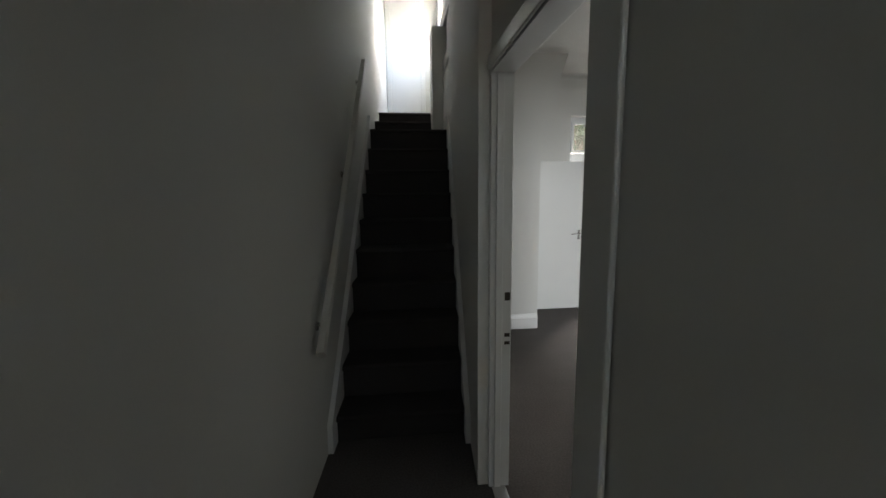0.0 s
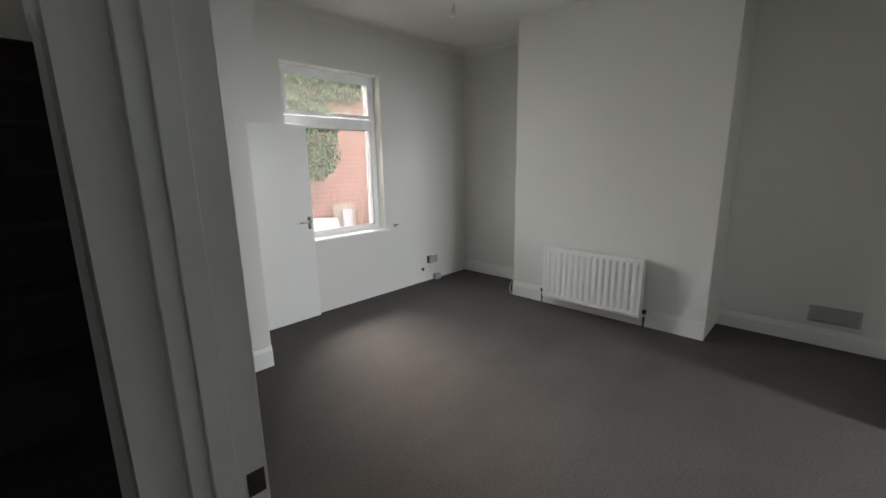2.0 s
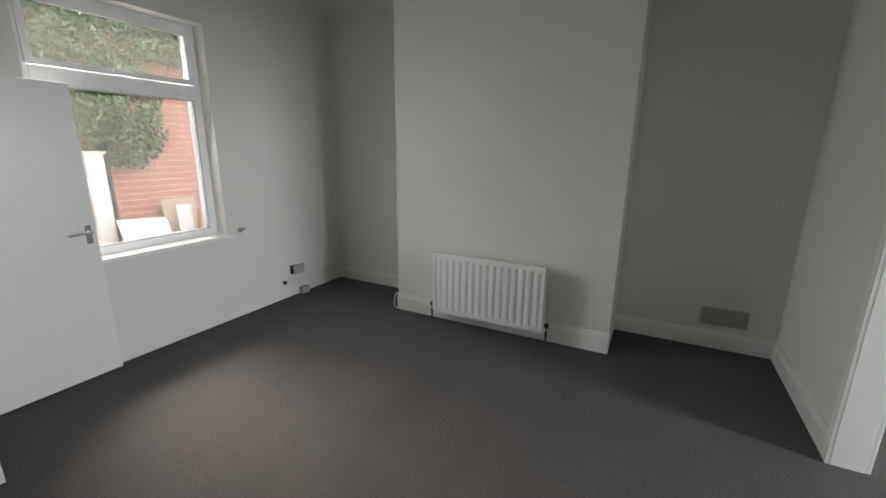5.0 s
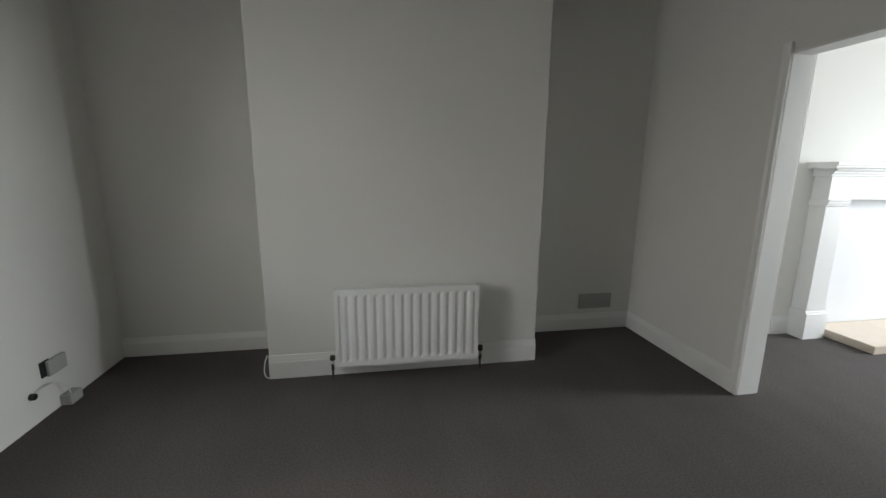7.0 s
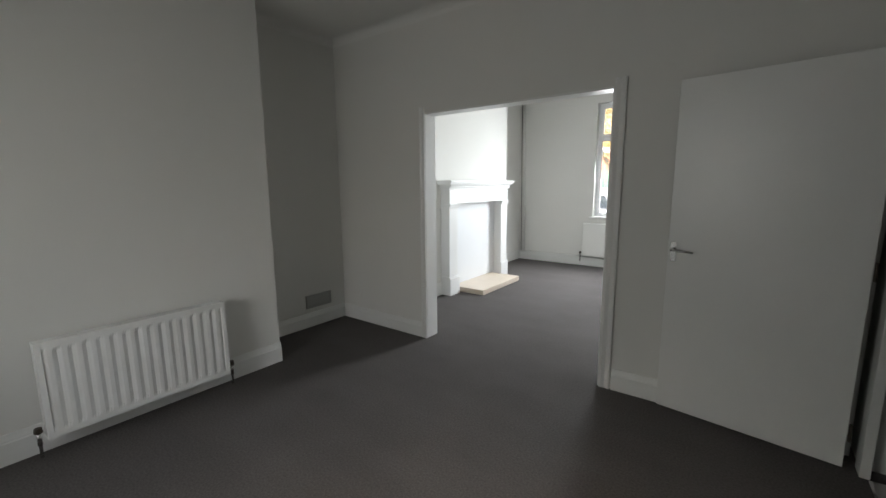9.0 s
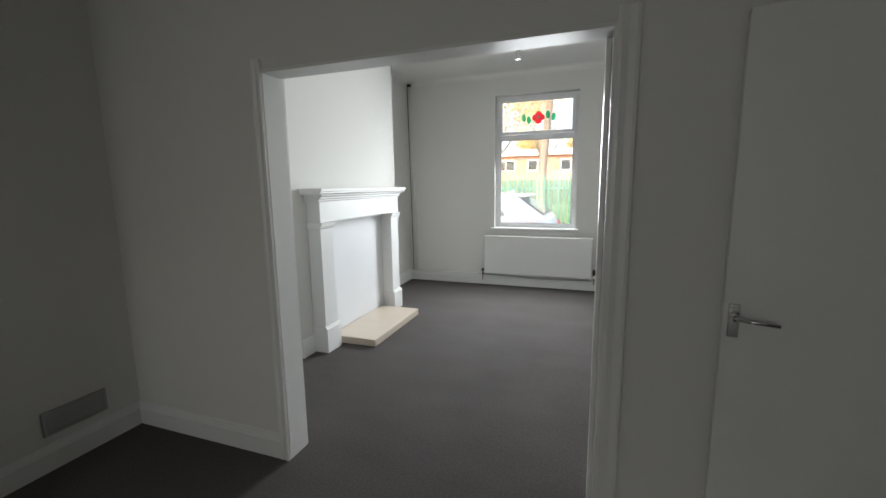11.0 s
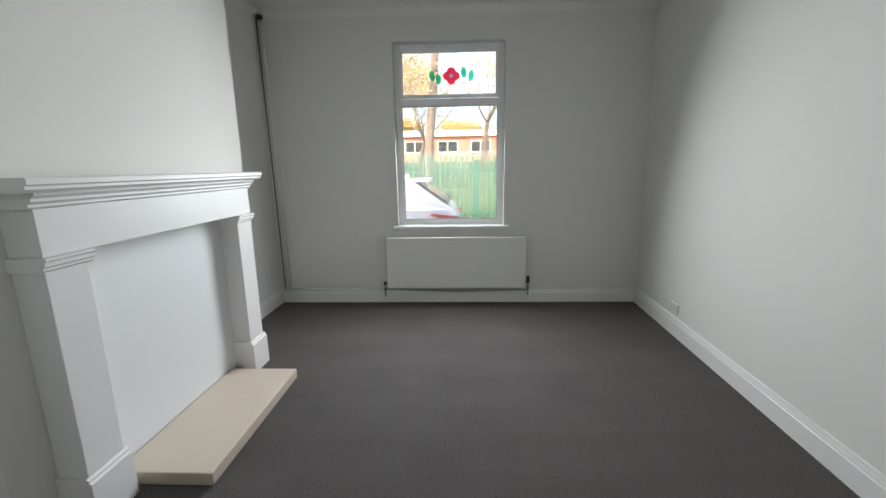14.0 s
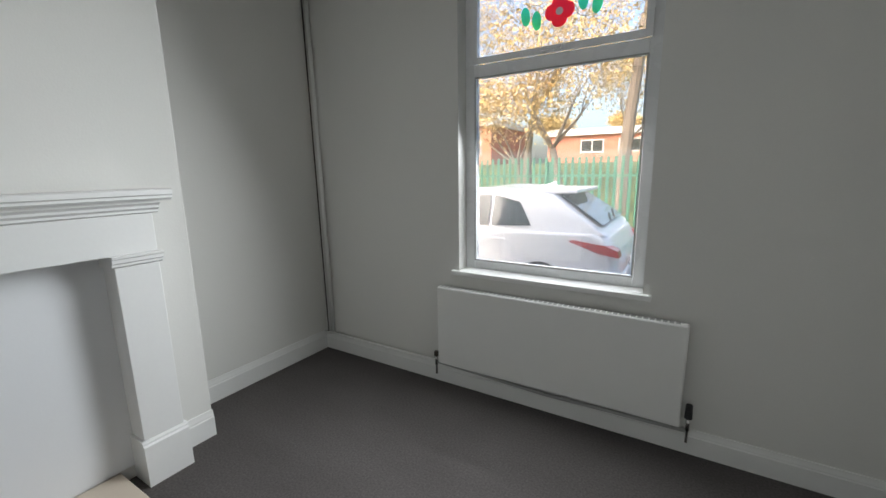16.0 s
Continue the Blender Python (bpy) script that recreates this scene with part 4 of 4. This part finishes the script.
def tree(x, y, h, r, seed, limbs, label, leaves, fork=0.3):
    rng = random.Random(seed)
    t = thing("tree", label, "tree", "street trees", m=pose(x, y, GZ - 0.1 + bank(y)))
    bm = bmesh.new()
    tips = []

    def grow(p, d, length, rad, depth):
        segs = 4
        for s in range(segs):
            q = p + d * (length / segs)
            tube(p, q, rad, 9 if depth < 2 else 5, rad * 0.86, bm)
            rad *= 0.86
            p = q
            d = (d + Vector((rng.uniform(-0.14, 0.14), rng.uniform(-0.14, 0.14), 0.05))).normalized()
            if depth > 0 and s > 0:
                tips.append(p.copy())
        if depth < 4:
            for k in range(limbs if depth == 0 else 3):
                a = rng.uniform(0, math.tau)
                e = rng.uniform(0.45, 1.15)
                nd = (d + Vector((math.cos(a) * e, math.sin(a) * e, rng.uniform(-0.1, 0.3)))).normalized()
                grow(p.copy(), nd, length * rng.uniform(0.6, 0.86), rad * 0.6, depth + 1)
    grow(Vector((0, 0, 0)), Vector((0, 0, 1)), h * fork, r, 0)
    part("trunk", bm, M_BARK, t)
    lob = [(p.x, p.y, p.z, 0.8, 0.8, 0.6) for p in tips if p.z > h * 0.25]
    rng.shuffle(lob)
    leaf_cloud("crown", t, M_AUTUMN, lob[:520], leaves * 3, 0.05 if y > -30 else 0.16)


tree(3.5, -13.0, 12.0, 0.2, 3, 4, "tall bare-trunked street tree with yellow autumn leaves", 1700, 0.42)
tree(5.5, -14.0, 9.0, 0.2, 5, 5, "spreading tree with yellow autumn leaves behind the fence", 2200, 0.2)
tree(4.3, -18.5, 9.5, 0.16, 31, 5, "slender autumn tree on the grass bank", 1500, 0.18)
tree(6.6, -13.6, 8.5, 0.15, 33, 5, "spreading young tree with yellow leaves", 1700, 0.16)
tree(7.6, -17.0, 10.0, 0.2, 8, 4, "slender autumn tree behind the fence", 1700, 0.3)
tree(10.0, -16.0, 9.5, 0.18, 11, 4, "slender autumn tree with sparse leaves", 1700, 0.28)
tree(1.0, -24.0, 10.0, 0.22, 14, 4, "autumn tree on the far side of the field", 1900, 0.25)


for tx, ty, th, ts in ((-6, -56, 10, 21), (2, -54, 9, 22), (9, -57, 11, 23), (17, -52, 10, 24)):
    tree(tx, ty, th, 0.25, ts, 4, "distant autumn tree beyond the buildings", 900, 0.2)


def school(x0, x1, y, h, label):
    b = thing("school_building", label, "building")
    g = GZ + bank(y)
    part("wall", box(x0, x1, y - 9, y, g - 0.3, h), M_BRICK, b, "red brick walls")
    part("roof", box(x0 - 0.4, x1 + 0.4, y - 9.4, y + 0.4, h, h + 0.55), M_BOARD, b, "white fascia and flat roof")
    n = int((x1 - x0) / 3.2)
    for i in range(n):
        wx = x0 + 1.0 + i * 3.2
        w = part("window", box(wx, wx + 2.0, y - 0.02, y + 0.03, g + 0.9, h - 0.4), M_BOARD, b)
        for k in range(2):
            part("pane", box(wx + 0.1 + k * 0.95, wx + 0.95 + k * 0.95, y + 0.031, y + 0.04, g + 1.0, h - 0.5), M_CARGLASS, w)


school(-8.0, 14.0, -40.0, 4.4, "low red brick building with a white fascia")
school(18.0, 44.0, -36.0, 5.4, "red brick building with white windows beyond the trees")
